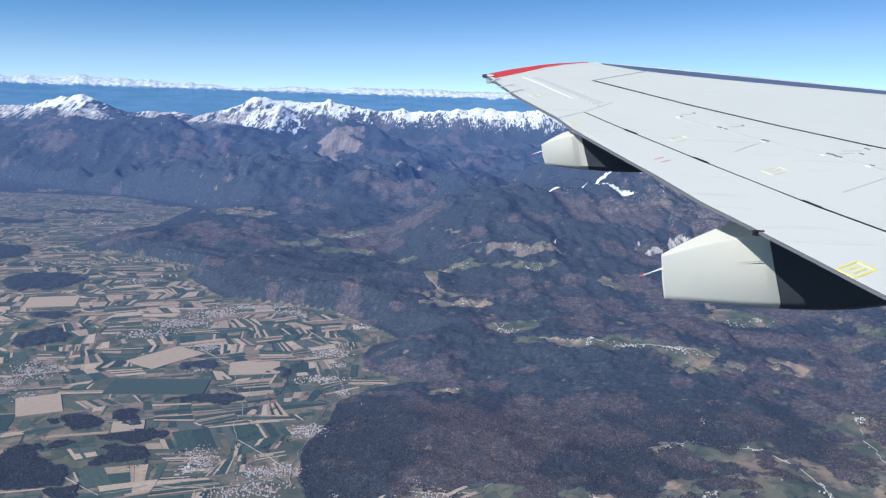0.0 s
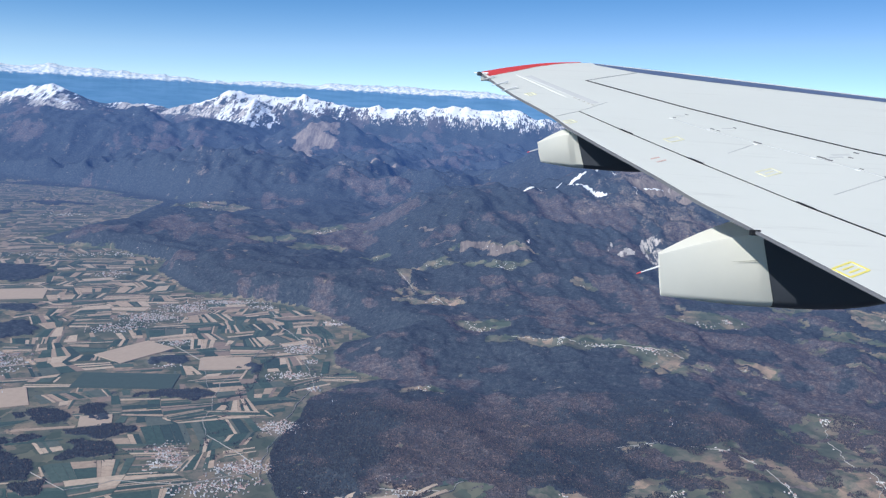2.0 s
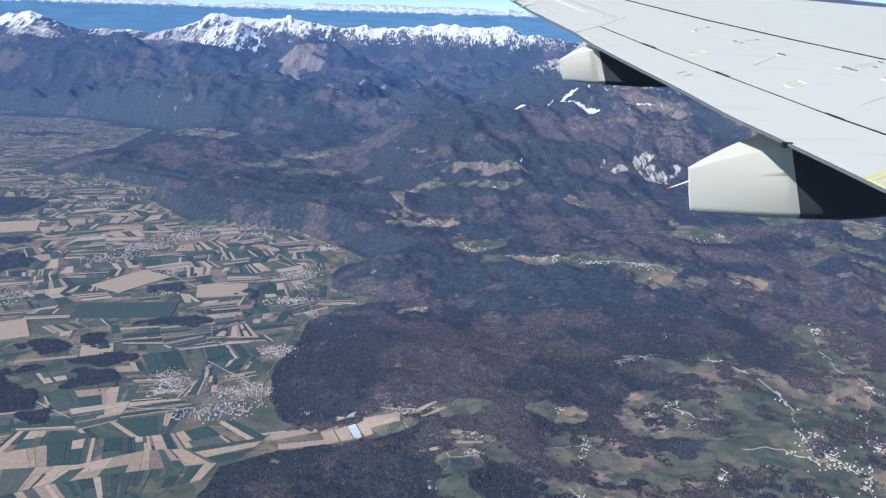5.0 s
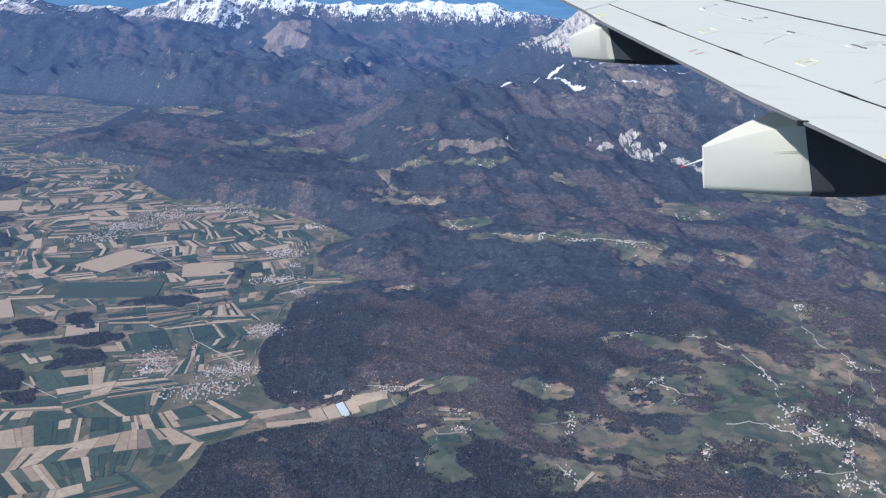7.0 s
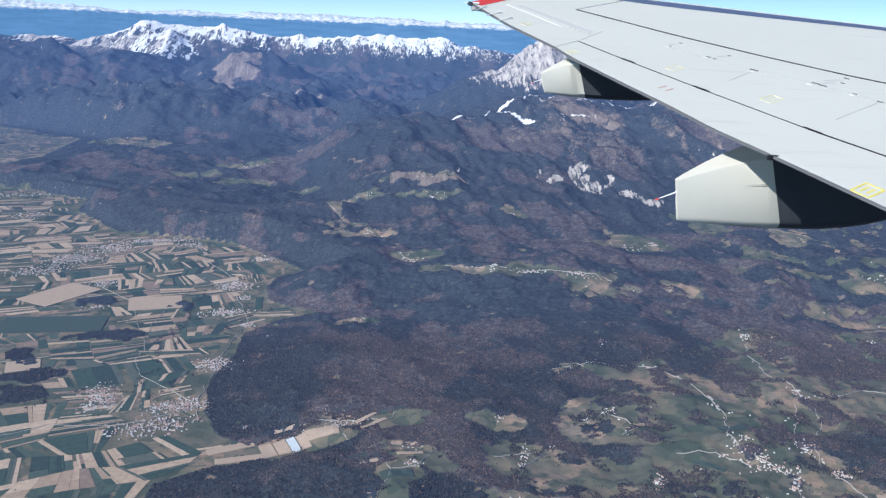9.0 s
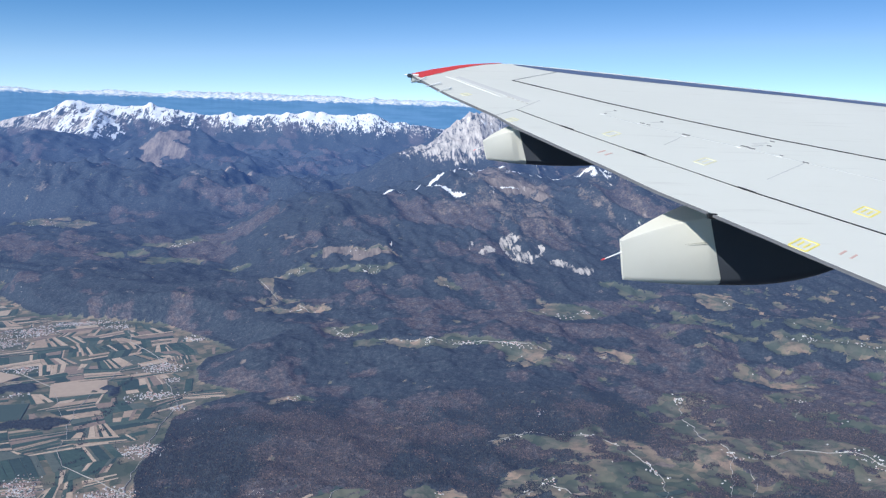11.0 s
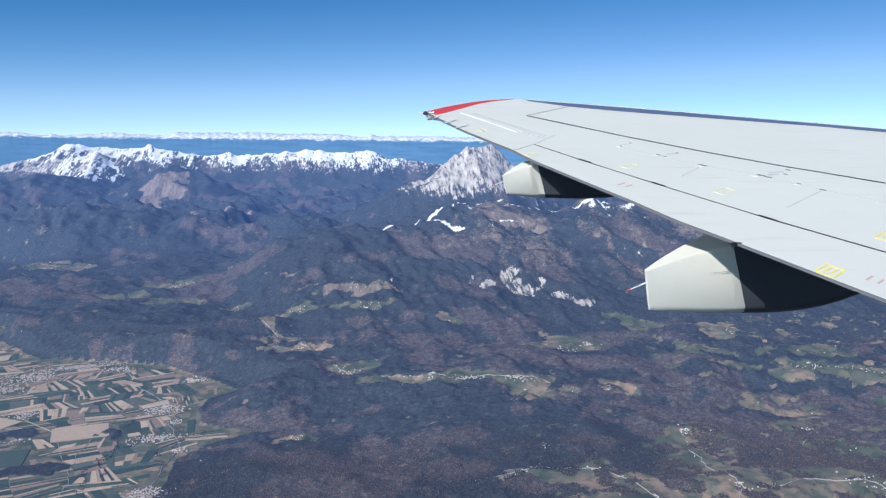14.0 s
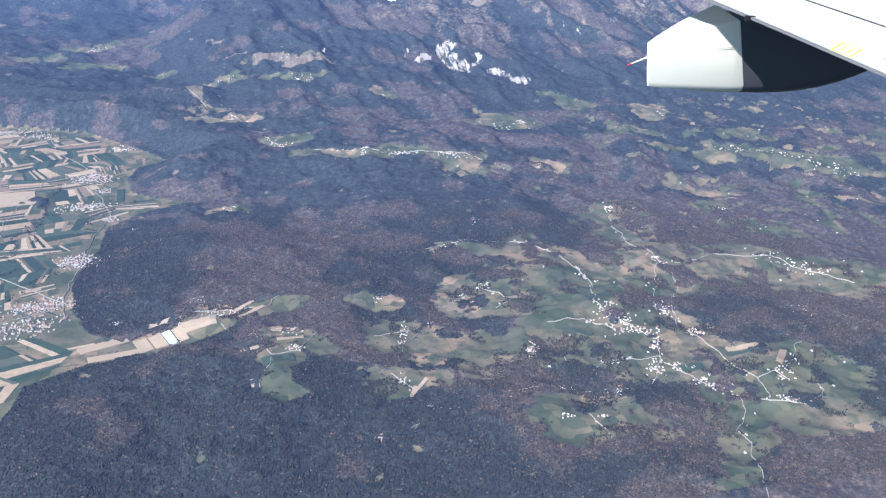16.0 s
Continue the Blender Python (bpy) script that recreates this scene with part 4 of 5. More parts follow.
# ---- villages, roads, church ----
def house(v, f, mi, x, y, z, w, d, h, turn, roof):
    """Adds a gabled house to vertex, face and material lists."""
    c, s = math.cos(turn), math.sin(turn)
    n = len(v)
    for px, py, pz in ((-w, -d, -0.3), (w, -d, -0.3), (w, d, -0.3), (-w, d, -0.3), (-w, -d, h), (w, -d, h), (w, d, h), (-w, d, h)):
        v.append((x + px * c - py * s, y + px * s + py * c, z + pz))
    o = 1.12
    for px, py, pz in ((-w * o, -d * o, h * 0.97), (w * o, -d * o, h * 0.97), (w * o, d * o, h * 0.97), (-w * o, d * o, h * 0.97), (-w * o, 0, h + d * 0.75), (w * o, 0, h + d * 0.75)):
        v.append((x + px * c - py * s, y + px * s + py * c, z + pz))
    for q in ((0, 1, 5, 4), (1, 2, 6, 5), (2, 3, 7, 6), (3, 0, 4, 7)):
        f.append(tuple(n + k for k in q))
        mi.append(0)
    for q in ((8, 9, 13, 12), (10, 11, 12, 13)):
        f.append(tuple(n + k for k in q))
        mi.append(roof)
    for q in ((8, 12, 11), (9, 10, 13)):
        f.append(tuple(n + k for k in q))
        mi.append(0)


PLAIN_VILLAGES = [
    (-276, 645, 21, 12, 23, 90), (-262, 681, 25, 17, 21, 170), (-247, 718, 26, 17, 19, 120), (-215, 747, 32, 8, 15, 110), (-180, 736, 12, 9, 13, 30), (-107, 698, 12, 10, 9, 36),
    (-121, 619, 16, 12, 11, 75), (-108, 590, 6, 5, 10, 16), (-116, 557, 18, 9, 12, 60), (-96, 532, 4, 5, 10, 12), (-80, 507, 5, 4, 9, 10), (-102, 465, 14, 10, 12, 80),
    (-152, 416, 10, 18, 20, 95), (-110, 409, 16, 8, 15, 80), (-116, 385, 22, 10, 17, 95),
]
WEST_VILLAGES = [
    (-217, 616, 13, 9, 19, 45), (-316, 547, 18, 26, 30, 130), (-316, 517, 7, 14, 31, 40), (-205, 562, 11, 4, 20, 12), (-373, 943, 51, 14, 21, 50), (-419, 925, 36, 12, 24, 44), (-480, 905, 34, 12, 28, 30),
    (-358, 833, 18, 18, 23, 40), (-285, 845, 27, 14, 18, 40), (-572, 1193, 37, 16, 26, 30), (-590, 1443, 37, 20, 22, 30), (-385, 1195, 36, 16, 18, 22), (-293, 494, 9, 10, 31, 30), (-289, 823, 6, 5, 19, 4),
]
FARM_VILLAGES = [
    (-23, 379, 9, 6, 3, 44), (-39, 371, 7, 3, 6, 10), (-33, 394, 8, 4, 5, 16), (11, 336, 6, 4, -2, 20), (9, 355, 6, 3, -2, 8), (-71, 385, 4, 2, 10, 6),
    (-22, 535, 7, 4, 2, 10), (53, 386, 4, 4, -8, 8), (-77, 900, 12, 8, 5, 12), (-31, 732, 21, 6, 2, 26), (14, 655, 16, 9, -1, 60), (27, 636, 11, 7, -2, 40), (63, 619, 9, 4, -6, 12), (75, 612, 4, 4, -7, 14), (101, 609, 15, 4, -9, 34),
]
OUTER_VILLAGES = [
    (138, 602, 16, 5, -13, 40), (211, 588, 7, 5, -20, 14), (216, 582, 6, 3, -20, 12), (229, 716, 8, 6, -18, 22), (40, 817, 13, 14, -3, 30), (19, 870, 20, 9, -1, 14), (-27, 841, 12, 7, 2, 16), (-187, 1080, 26, 14, 10, 20),
    (-170, 940, 19, 14, 10, 8), (-405, 1233, 60, 18, 18, 16), (111, 774, 5, 4, -8, 4), (305, 598, 16, 8, -27, 14), (382, 622, 16, 6, -31, 16), (419, 606, 46, 6, -35, 44), (455, 575, 22, 10, -38, 30),
]
HILL_VILLAGES = [
    (166, 356, 6, 15, -45, 26), (169, 344, 8, 9, -26, 40), (177, 337, 10, 6, -28, 34), (179, 325, 3, 10, -29, 24), (168, 301, 5, 11, -29, 34), (204, 331, 7, 4, -32, 26), (180, 300, 5, 4, -31, 18), (191, 288, 12, 4, -34, 36),
    (214, 268, 8, 3, -39, 26), (304, 414, 17, 12, -36, 36), (315, 397, 11, 7, -38, 14), (222, 416, 10, 7, -28, 22), (198, 356, 7, 7, -29, 26), (119, 328, 3, 10, -20, 24), (112, 394, 4, 5, -16, 12),
]
HAMLETS = [
    (62, 350, 3, 9, -10, 18), (55, 308, 3, 5, -10, 12), (143, 288, 6, 3, -27, 22), (116, 270, 3, 2, -23, 8), (131, 269, 3, 3, -26, 6), (224, 287, 8, 7, -38, 20), (302, 612, 8, 8, -26, 14), (372, 738, 5, 10, -27, 8),
    (201, 706, 13, 6, -16, 20), (181, 582, 10, 7, -17, 22), (321, 512, 7, 6, -32, 8), (235, 517, 5, 8, -25, 10), (172, 400, 7, 7, -23, 14), (272, 354, 9, 6, -38, 10), (130, 488, 2, 9, -15, 10), (40, 268, 3, 2, -9, 6),
]
VILLAGES = PLAIN_VILLAGES + WEST_VILLAGES + FARM_VILLAGES + OUTER_VILLAGES + HILL_VILLAGES + HAMLETS


NEAR_VILLAGES = {(-23, 379), (-39, 371), (-33, 394), (11, 336), (9, 355), (-71, 385), (62, 350), (55, 308), (53, 386), (143, 288), (168, 301), (116, 270), (214, 268), (180, 300)}


def house_kinds():
    """A few gabled houses, each with walls and a roof, to be copied."""
    kinds = []
    for w, d, h, roof in ((0.36, 0.24, 0.32, ROOF_RED), (0.30, 0.25, 0.34, ROOF_GREY), (0.42, 0.27, 0.30, ROOF_GREY), (0.75, 0.34, 0.32, ROOF_RED)):
        v, f, mi = [], [], []
        house(v, f, mi, 0, 0, 0, w, d, h, 0, 1)
        red = roof is ROOF_RED
        top = tagged(new("house"), "white house with a red tiled roof" if red else "white house with a grey roof", "house", "village houses")
        for name, kind, mat in (("wall", 0, HOUSE_WALL), ("roof", 1, roof)):
            faces = [q for q, k in zip(f, mi) if k == kind]
            used = sorted({k for q in faces for k in q})
            mesh_object(name, [v[k] for k in used], [tuple(used.index(k) for k in q) for q in faces], [mat], top)
        kinds.append(top)
    return kinds


def build_villages():
    r = random.Random(5)
    kinds, used = house_kinds(), set()
    for cx, cy, a, b, turn, count in VILLAGES:
        v, f, mi = [], [], []
        ct, st = math.cos(radians(turn)), math.sin(radians(turn))
        done = []
        tries = 0
        count = int(count * (1.8 if cx < -60 else 0.9))
        while len(done) < count and tries < count * 8:
            tries += 1
            g, h = r.gauss(0, 0.5), r.gauss(0, 0.5)
            if abs(g) > 1.2 or abs(h) > 1.2:
                continue
            x, y = cx + g * a * ct - h * b * st, cy + g * a * st + h * b * ct
            if any((x - p) ** 2 + (y - q) ** 2 < 0.55 for p, q in done):
                continue
            done.append((x, y))
        if (cx, cy) in NEAR_VILLAGES:
            for (x, y), z in zip(done, heights(done)):
                k = r.choice((0, 0, 1, 1, 1, 2, 2, 3))
                at = pose(x, y, float(z), 0, 0, turn + r.choice((0, 90)) + r.gauss(0, 14))
                if k in used:
                    copy_thing(kinds[k], at)
                else:
                    used.add(k)
                    kinds[k].matrix_basis = at
            continue
        for (x, y), z in zip(done, heights(done)):
            big = r.random() < 0.12
            w, d = (r.uniform(0.7, 1.3), r.uniform(0.36, 0.55)) if big else (r.uniform(0.30, 0.52), r.uniform(0.24, 0.34))
            house(v, f, mi, x, y, z, w, d, r.uniform(0.28, 0.42), radians(turn) + r.choice((0, 1.57)) + r.gauss(0, 0.25), r.choice((1, 1, 1, 2, 2)))
        ob = mesh_object("village", v, f, [HOUSE_WALL, ROOF_RED, ROOF_GREY])
        ob.data.polygons.foreach_set("material_index", mi)
        tagged(ob, "cluster of small white houses with red and grey roofs", "village", "villages", "stuff")


def build_road(line, width=0.34):
    pts = []
    for (x0, y0), (x1, y1) in zip(line, line[1:]):
        n = max(2, int(math.hypot(x1 - x0, y1 - y0) / 2.0))
        for k in range(n):
            t = k / n
            x, y = x0 + (x1 - x0) * t, y0 + (y1 - y0) * t
            pts.append((x, y))
    pts.append(line[-1])
    p = np.array(pts, dtype=float)
    w = 5.0 * (fbm(p[:, 0], p[:, 1], 22, 2, 3) - 0.5) + 3.0 * (fbm(p[:, 0], p[:, 1], 7, 2, 5) - 0.5)
    pts = list(zip(p[:, 0] + w, p[:, 1] - w * 0.5))
    zs = heights(pts)
    v, f = [], []
    for k, (x, y) in enumerate(pts):
        a, b = pts[max(0, k - 1)], pts[min(len(pts) - 1, k + 1)]
        d = math.hypot(b[0] - a[0], b[1] - a[1]) or 1
        px, py = -(b[1] - a[1]) / d * width / 2, (b[0] - a[0]) / d * width / 2
        z = float(zs[k]) + 0.4
        v += [(x + px, y + py, z - 1.2), (x + px, y + py, z), (x - px, y - py, z), (x - px, y - py, z - 1.2)]
        if k:
            n = 4 * k
            f += [(n - 4 + i, n - 3 + i, n + 1 + i, n + i) for i in range(3)]
    tagged(mesh_object("road", v, f, [ROAD]), "pale narrow country road between villages", "road", "country roads", "structure")


HILL_ROADS = [
    [(233, 517), (225, 490), (219, 449), (223, 417), (225, 402), (224, 389), (208, 366), (201, 354), (199, 340)], [(223, 417), (210, 389), (191, 355)], [(173, 305), (179, 298), (188, 289), (198, 277), (207, 268), (222, 262)],
    [(62, 446), (94, 457), (122, 462), (156, 454), (167, 433), (171, 407), (172, 388), (164, 365), (165, 351), (175, 338), (180, 327), (172, 305), (163, 289)],
    [(203, 334), (204, 313), (207, 298), (211, 286), (207, 268)],
]
LOWER_ROADS = [[(211, 286), (219, 289), (223, 283)], [(198, 277), (195, 265), (182, 253), (180, 242), (173, 223), (168, 211)], [(61, 286), (72, 282), (89, 283), (103, 290), (121, 293), (141, 290), (155, 284)]]
PLAIN_ROADS = [
    [(-97, 530), (-102, 482), (-102, 453), (-101, 416), (-95, 390)], [(-153, 482), (-141, 447), (-118, 427), (-98, 409), (-82, 385), (-78, 377)], [(-152, 485), (-157, 531), (-155, 574), (-151, 618), (-145, 638)],
    [(-212, 388), (-186, 371), (-166, 384), (-135, 385), (-98, 408)], [(-95, 530), (-106, 572), (-129, 646), (-157, 688), (-178, 760)], [(-129, 646), (-107, 612)], [(-215, 608), (-183, 575), (-162, 519)],
]
SIDE_ROADS = [
    [(-101, 926), (-63, 795), (-45, 763), (-18, 729), (7, 663), (33, 635), (63, 618), (100, 609), (151, 603), (177, 589), (211, 587), (222, 581)], [(-21, 367), (-14, 353), (-5, 357)], [(-5, 357), (0, 331), (-4, 309)], [(0, 331), (11, 334), (22, 352)],
    [(-55, 379), (-33, 384), (-5, 382), (13, 399)], [(41, 838), (37, 813), (29, 787)],
]
ROADS = HILL_ROADS + LOWER_ROADS + PLAIN_ROADS + SIDE_ROADS


# ---- single fields that stand out: centre, half-length, half-width, turn, crop ----
BIG_FIELDS = [(-238, 588, 24, 15, 60, 0), (-167, 574, 18, 14, 15, 0), (-219, 526, 32, 15, 8, 3), (-209, 457, 9, 8, 20, 0), (-277, 482, 13, 17, 30, 0), (-402, 732, 22, 20, 20, 0)]
FARM_FIELDS = [
    (-75, 364, 11, 3.0, 28, 0), (-67, 354, 13, 2.4, 16, 0), (-57, 361, 6.4, 3.0, -66, 0), (-50.6, 363, 6.4, 2.8, -66, 0), (-45.6, 364.5, 6.2, 1.9, -66, 2), (-41, 366, 5.8, 2.2, -66, 0),
    (-51, 379, 10, 1.7, 10, 0), (-33, 371, 8, 4.2, 12, 0), (-12, 385, 6.5, 1.3, 42, 0), (-8, 378, 8, 1.2, 44, 0), (7, 359, 6.5, 1.6, -8, 0), (9, 347, 6, 1.4, 4, 0), (-8, 338, 6.5, 1.2, 22, 0), (-7, 310, 4.6, 1.7, -82, 0),
]
CLEARING_FIELDS = [
    (-12, 346, 7, 3.5, 30, 3), (-22, 396, 8, 1.6, 19, 3), (0, 392, 8, 1.8, 30, 3), (3, 326, 7, 3.6, 10, 3), (-68, 371, 8, 1.6, 19, 3), (218, 313, 8, 1.6, 0, 0), (216, 309, 8, 1.2, 0, 3), (168, 372, 8, 2.2, 20, 3),
    (146, 340, 7, 2.0, -30, 3), (186, 300, 6, 2.4, 10, 3), (62, 303, 5, 1.0, 50, 0), (58, 298, 5, 1.0, 70, 0), (230, 300, 6, 1.6, 50, 1), (125, 380, 5, 1.4, 30, 0),
]
HILL_FIELDS = FARM_FIELDS + CLEARING_FIELDS
TAN = plain_material("dry_tilled_soil", (0.44, 0.35, 0.275), 0.95, vary=0.14, scale=0.25, spec=0.1, hazed=True)
BROWN = plain_material("damp_tilled_soil", (0.31, 0.245, 0.19), 0.95, vary=0.14, scale=0.25, spec=0.1, hazed=True)
CROP = plain_material("young_green_crop", (0.066, 0.098, 0.086), 0.95, vary=0.14, scale=0.25, spec=0.1, hazed=True)


def build_single_fields():
    names = ("dry_field", "brown_field", "plastic_covered_field", "green_field")
    labels = ("pale tan tilled field beside a village", "brown tilled field on the plain", "field under pale plastic film", "dark green crop field")
    for cx, cy, hl, hw, turn, crop in BIG_FIELDS + HILL_FIELDS:
        ct, st = math.cos(radians(turn)), math.sin(radians(turn))
        nu, nv = 7, 4
        pts = []
        for j in range(nv):
            for i in range(nu):
                u, v = hl * (2 * i / (nu - 1) - 1), hw * (2 * j / (nv - 1) - 1)
                pts.append((cx + u * ct - v * st, cy + u * st + v * ct))
        z = heights(pts) + 0.4
        v = [(x, y, float(h)) for (x, y), h in zip(pts, z)] + [(x, y, float(h) - 1.0) for (x, y), h in zip(pts, z)]
        f = [(j * nu + i, j * nu + i + 1, (j + 1) * nu + i + 1, (j + 1) * nu + i) for j in range(nv - 1) for i in range(nu - 1)]
        rim = [i for i in range(nu)] + [j * nu + nu - 1 for j in range(1, nv)] + [(nv - 1) * nu + i for i in range(nu - 2, -1, -1)] + [j * nu for j in range(nv - 2, 0, -1)]
        n = nu * nv
        f += [(a, b, b + n, a + n) for a, b in zip(rim, rim[1:] + rim[:1])]
        tagged(mesh_object(names[crop], v, f, [(TAN, BROWN, GREENHOUSE, CROP)[crop]]), labels[crop], "field", "single fields")


def build_farmsteads():
    """Lone farmhouses scattered over the hill meadows."""
    r = np.random.default_rng(12)
    x, y = r.uniform(90, 460, 2600), r.uniform(225, 720, 2600)
    z = height(x, y)
    meadow = zones(x, y, z, np.zeros_like(x))[0]
    keep = (meadow > 0.6) & (r.random(2600) < 0.09)
    v, f, mi = [], [], []
    for a, b, h in zip(x[keep], y[keep], z[keep]):
        house(v, f, mi, a, b, h, r.uniform(0.35, 0.6), r.uniform(0.26, 0.4), 0.4, r.uniform(0, 3.1), int(r.choice((1, 2, 2))))
    ob = mesh_object("farmsteads", v, f, [HOUSE_WALL, ROOF_RED, ROOF_GREY])
    ob.data.polygons.foreach_set("material_index", mi)
    tagged(ob, "lone white farmhouses scattered over hill meadows", "farmhouses", kind="stuff")


def build_church(x, y):
    z = float(heights([(x, y)])[0]) + 0.2
    church = tagged(new("church"), "small white hilltop church with a pointed tower", "church")
    church.location = (x, y, z)

    def box(name, sx, sy, z0, z1, px, py, mat, roof=0.0):
        bm = bmesh.new()
        bmesh.ops.create_cube(bm, size=1, matrix=Matrix.Translation((px, py, (z0 + z1) / 2)) @ Matrix.Diagonal((sx, sy, z1 - z0, 1)))
        if roof:
            for vert in bm.verts:
                if vert.co.z > (z0 + z1) / 2:
                    vert.co.y = py + (vert.co.y - py) * 0.04
                    vert.co.x = px + (vert.co.x - px) * roof
        part(name, bm, mat, church, smooth_shade=False)

    box("nave", 2.6, 1.3, -1.0, 1.0, 0, 0, HOUSE_WALL)
    box("nave_roof", 2.8, 1.5, 1.003, 1.7, 0, 0, ROOF_RED, 0.96)
    box("tower", 0.8, 0.8, -1.0, 2.6, 1.75, 0, HOUSE_WALL)
    box("spire", 0.86, 0.86, 2.603, 4.0, 1.75, 0, ROOF_GREY, 0.04)


def build_roadside_houses():
    """Houses strung along the roads of the hills."""
    r = random.Random(31)
    spots = []
    for line in HILL_ROADS + LOWER_ROADS + HILL_LANES:
        for (x0, y0), (x1, y1) in zip(line, line[1:]):
            d = math.hypot(x1 - x0, y1 - y0)
            for k in range(int(d / 1.2)):
                if r.random() < 0.30 * max(0.0, math.sin(k * 0.21 + x0)):
                    t, s = k * 1.2 / d, r.choice((-1, 1)) * r.uniform(0.9, 2.2)
                    spots.append((x0 + (x1 - x0) * t - (y1 - y0) / d * s, y0 + (y1 - y0) * t + (x1 - x0) / d * s, math.atan2(y1 - y0, x1 - x0)))
    z = heights([(p[0], p[1]) for p in spots])
    v, f, mi = [], [], []
    for (x, y, turn), h in zip(spots, z):
        house(v, f, mi, x, y, float(h), r.uniform(0.34, 0.58), r.uniform(0.26, 0.38), 0.38, turn + r.gauss(0, 0.2), r.choice((1, 2, 2)))
    ob = mesh_object("roadside_houses", v, f, [HOUSE_WALL, ROOF_RED, ROOF_GREY])
    ob.data.polygons.foreach_set("material_index", mi)
    tagged(ob, "white houses strung along hill roads", "houses", kind="stuff")


HILL_LANES = [
    [(41, 267), (58, 275)], [(141, 290), (127, 273), (128, 259), (127, 238)], [(87, 375), (107, 393), (117, 384), (120, 373), (113, 369)], [(48, 346), (67, 353), (78, 360)], [(78, 360), (59, 338), (57, 323)], [(52, 312), (58, 302), (64, 285)],
    [(135, 350), (153, 349), (165, 340)], [(124, 328), (131, 319), (130, 309)], [(136, 301), (145, 308), (162, 308), (174, 310)], [(232, 415), (267, 429), (302, 417), (308, 398), (326, 379)], [(132, 495), (130, 479), (115, 461), (94, 457)],
    [(222, 262), (234, 271), (234, 276)], [(299, 486), (321, 512), (328, 497)], [(282, 353), (249, 315), (225, 287)],
]
build_villages()
for line in ROADS:
    build_road(line, 0.22 if line[0][1] < 600 else 0.14)
for line in HILL_LANES:
    build_road(line, 0.17)
build_roadside_houses()
build_farmsteads()
build_church(64, 884)
build_single_fields()


# ---- trees of the nearest woods, and lines of trees along brooks and lanes ----
HEDGES = [[(-130, 546), (-144, 523), (-143, 482), (-135, 461), (-141, 431)], [(-113, 452), (-124, 426), (-131, 416)], [(-86, 569), (-102, 542), (-110, 518)], [(-186, 402), (-167, 427), (-139, 424)], [(-140, 605), (-139, 535), (-135, 493)]]


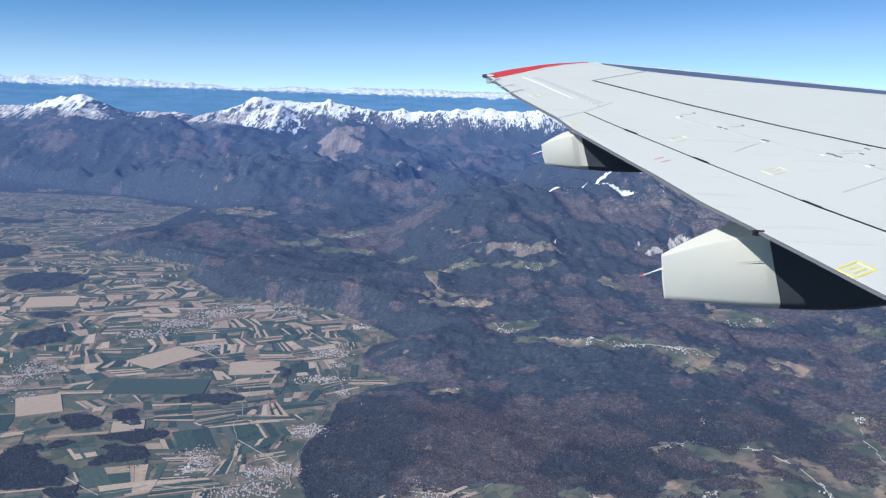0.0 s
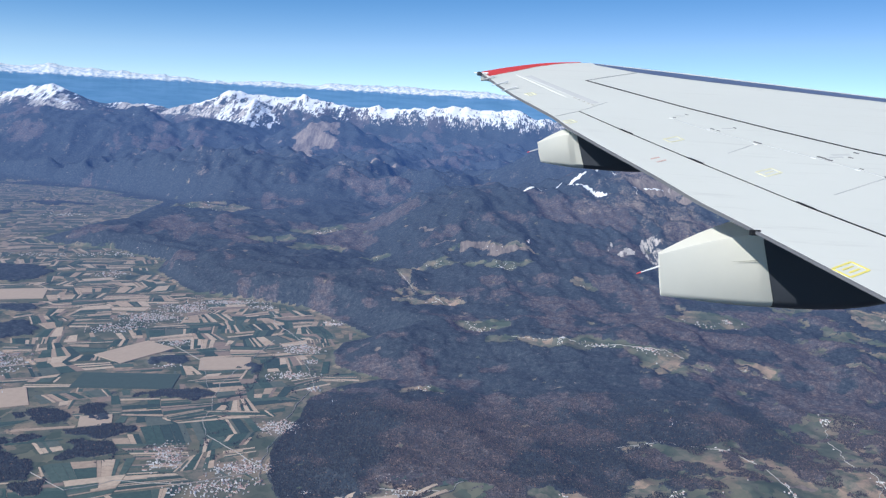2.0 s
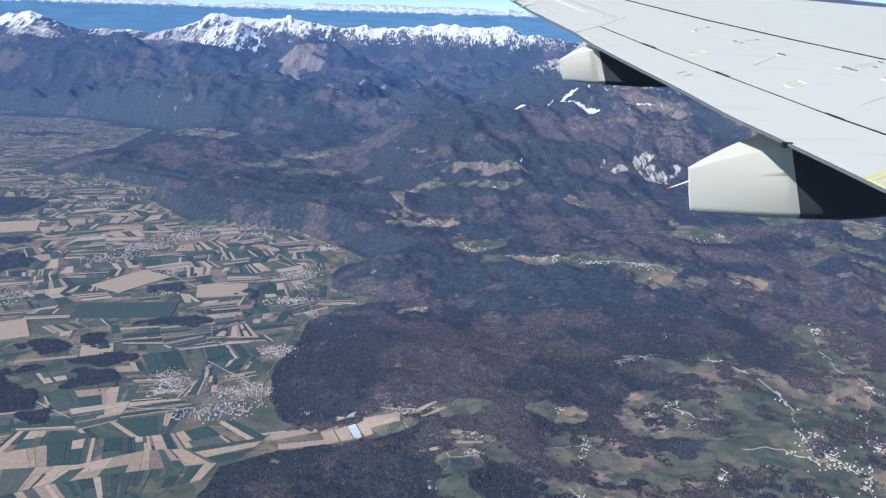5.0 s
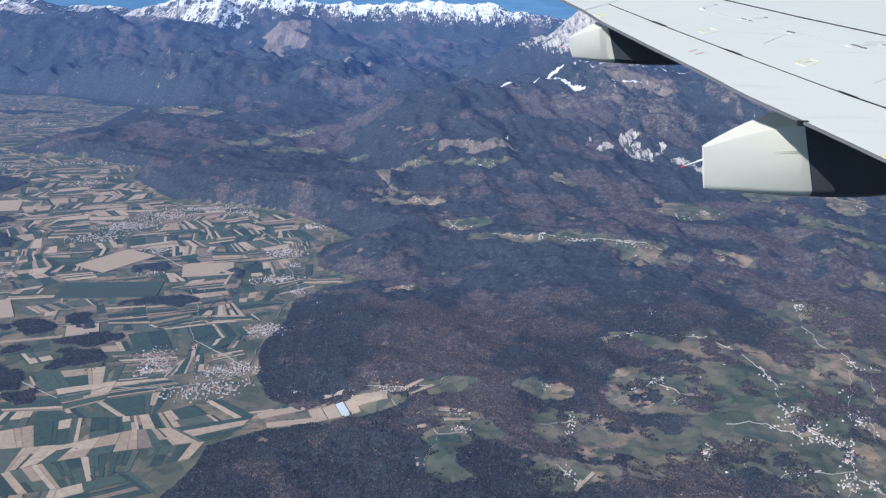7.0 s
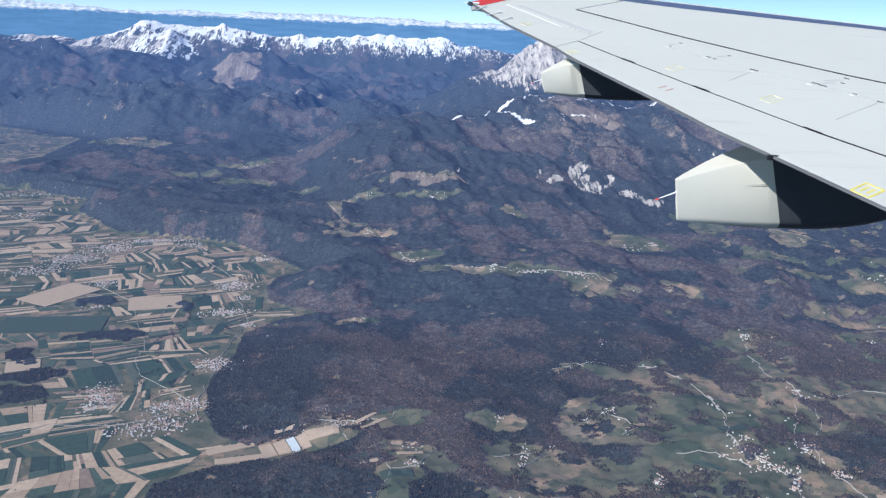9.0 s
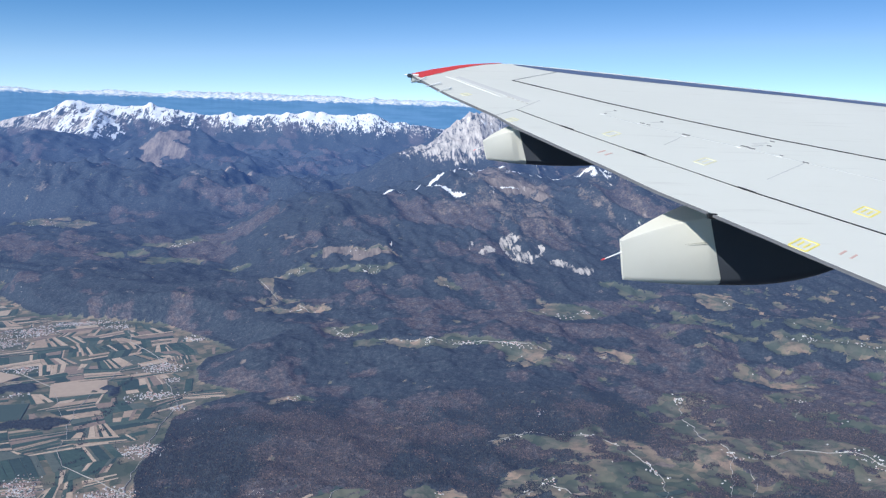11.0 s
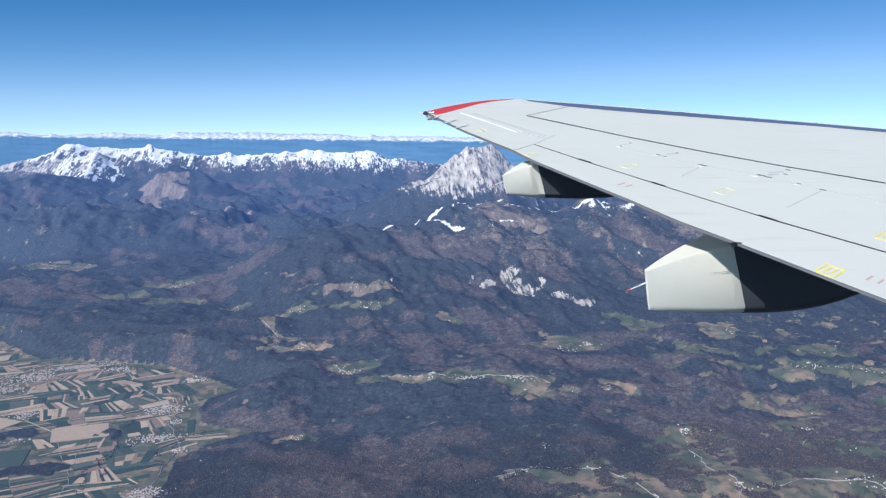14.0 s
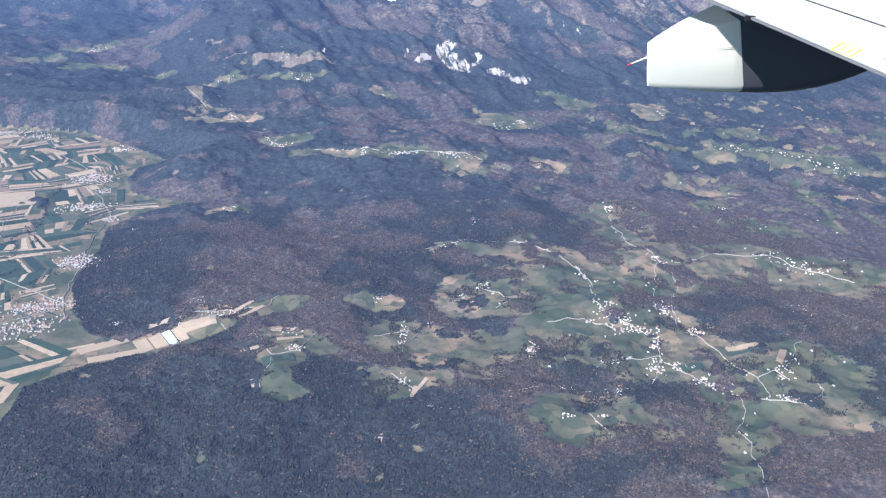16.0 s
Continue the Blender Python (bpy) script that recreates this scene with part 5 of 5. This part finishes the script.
def build_trees():
    """Many small spruces and bare round crowns standing in the near woods, as two sheets of stuff."""
    r = np.random.default_rng(3)
    x, y = r.uniform(-330, 340, 330000), r.uniform(215, 530, 330000)
    keep = np.abs(x) < 0.9 * (y + 60)
    x, y = x[keep], y[keep]
    scattered = len(x)
    for line in HEDGES:
        for (x0, y0), (x1, y1) in zip(line, line[1:]):
            n = int(math.dist((x0, y0), (x1, y1)) * 1.6)
            t = r.random(n)
            x = np.append(x, x0 + (x1 - x0) * t + r.normal(0, 0.7, n) + 3 * np.sin(t * 9))
            y = np.append(y, y0 + (y1 - y0) * t + r.normal(0, 0.7, n))
    hedge = np.arange(len(x)) >= scattered
    z = height(x, y)
    meadow, rock, snow, spruce, bare = zones(x, y, z, np.zeros_like(x))
    keep = hedge | (meadow < 0.35) | ((edge_of_plain(x, y) > 0) & (fbm(x, y, 15, 4, 4) > 0.63)) | (r.random(len(x)) < 0.0015)
    for cx, cy, a, b, turn, count in VILLAGES:
        if cy < 540:
            keep &= (blob(x, y, cx, cy, a * 0.8, b * 0.8, turn) < 0.5) | (r.random(len(x)) < 0.05)
    for cx, cy, a, b, turn, crop in BIG_FIELDS + HILL_FIELDS:
        keep &= blob(x, y, cx, cy, a * 1.1, b * 1.2, turn) < 0.3
    x, y, z, spruce = x[keep], y[keep], z[keep], spruce[keep]
    conifer = spruce + r.uniform(-0.75, 0.75, len(x)) > 0.5
    for kind, pick in (("spruce_wood", conifer), ("bare_wood", ~conifer)):
        px, py, pz = x[pick], y[pick], z[pick]
        n = len(px)
        h = r.uniform(0.7, 1.25, n) if kind == "spruce_wood" else r.uniform(0.5, 0.85, n)
        rad = r.uniform(0.22, 0.36, n) if kind == "spruce_wood" else r.uniform(0.3, 0.55, n)
        a0 = r.uniform(0, 6.28, n)
        rings = ((0.25, 1.0), (1.0, 0.0)) if kind == "spruce_wood" else ((0.35, 1.0), (1.0, 0.0))
        k = 5
        cols = []
        for hh, rr in rings[:-1]:
            for i in range(k):
                a = a0 + i * 6.2832 / k
                wob = rad * rr * r.uniform(0.75, 1.25, n)
                cols.append(np.stack([px + np.cos(a) * wob, py + np.sin(a) * wob, pz + 0.2 + h * hh], -1))
        cols.append(np.stack([px, py, pz + 0.2 + h], -1))
        co = np.stack(cols, 1)
        per = co.shape[1]
        faces = []
        for q in range(len(rings) - 2):
            for i in range(k):
                j = (i + 1) % k
                faces += [(q * k + i, q * k + j, (q + 1) * k + j), (q * k + i, (q + 1) * k + j, (q + 1) * k + i)]
        q = len(rings) - 2
        faces += [(q * k + i, q * k + (i + 1) % k, per - 1) for i in range(k)]
        tri = (np.arange(n)[:, None, None] * per + np.array(faces)[None]).reshape(-1, 3).astype(np.int32)
        me = bpy.data.meshes.new(kind)
        me.vertices.add(n * per)
        me.vertices.foreach_set("co", co.reshape(-1).astype(np.float32))
        me.loops.add(tri.size)
        me.loops.foreach_set("vertex_index", tri.ravel())
        me.polygons.add(len(tri))
        me.polygons.foreach_set("loop_start", np.arange(0, tri.size, 3, dtype=np.int32))
        me.update(calc_edges=True)
        me.polygons.foreach_set("use_smooth", np.ones(len(tri), dtype=bool))
        m, nn, l, b = material(kind, 0.95, spec=0.1)
        place = nn.new("ShaderNodeNewGeometry")
        rnd = place.outputs["Random Per Island"]
        # the trees carry the same painted haze glow
        haze_emission(nn, l, b, place.outputs["Position"])
        if kind == "spruce_wood":
            c = ramp(nn, l, rnd, [(0.0, (0.024, 0.032, 0.034)), (0.6, (0.037, 0.046, 0.047)), (1.0, (0.062, 0.068, 0.064))])
        else:
            c = ramp(nn, l, rnd, [(0.0, (0.044, 0.043, 0.046)), (0.52, (0.070, 0.065, 0.064)), (0.90, (0.112, 0.092, 0.080)), (1.0, (0.21, 0.145, 0.105))])
        l.new(c, b.inputs["Base Color"])
        me.materials.append(m)
        tagged(new(kind, me), "dense dark spruce trees on hilly ground" if kind == "spruce_wood" else "leafless grey-brown broadleaved trees on hilly ground", "forest", kind="stuff")


build_trees()
build_fields()
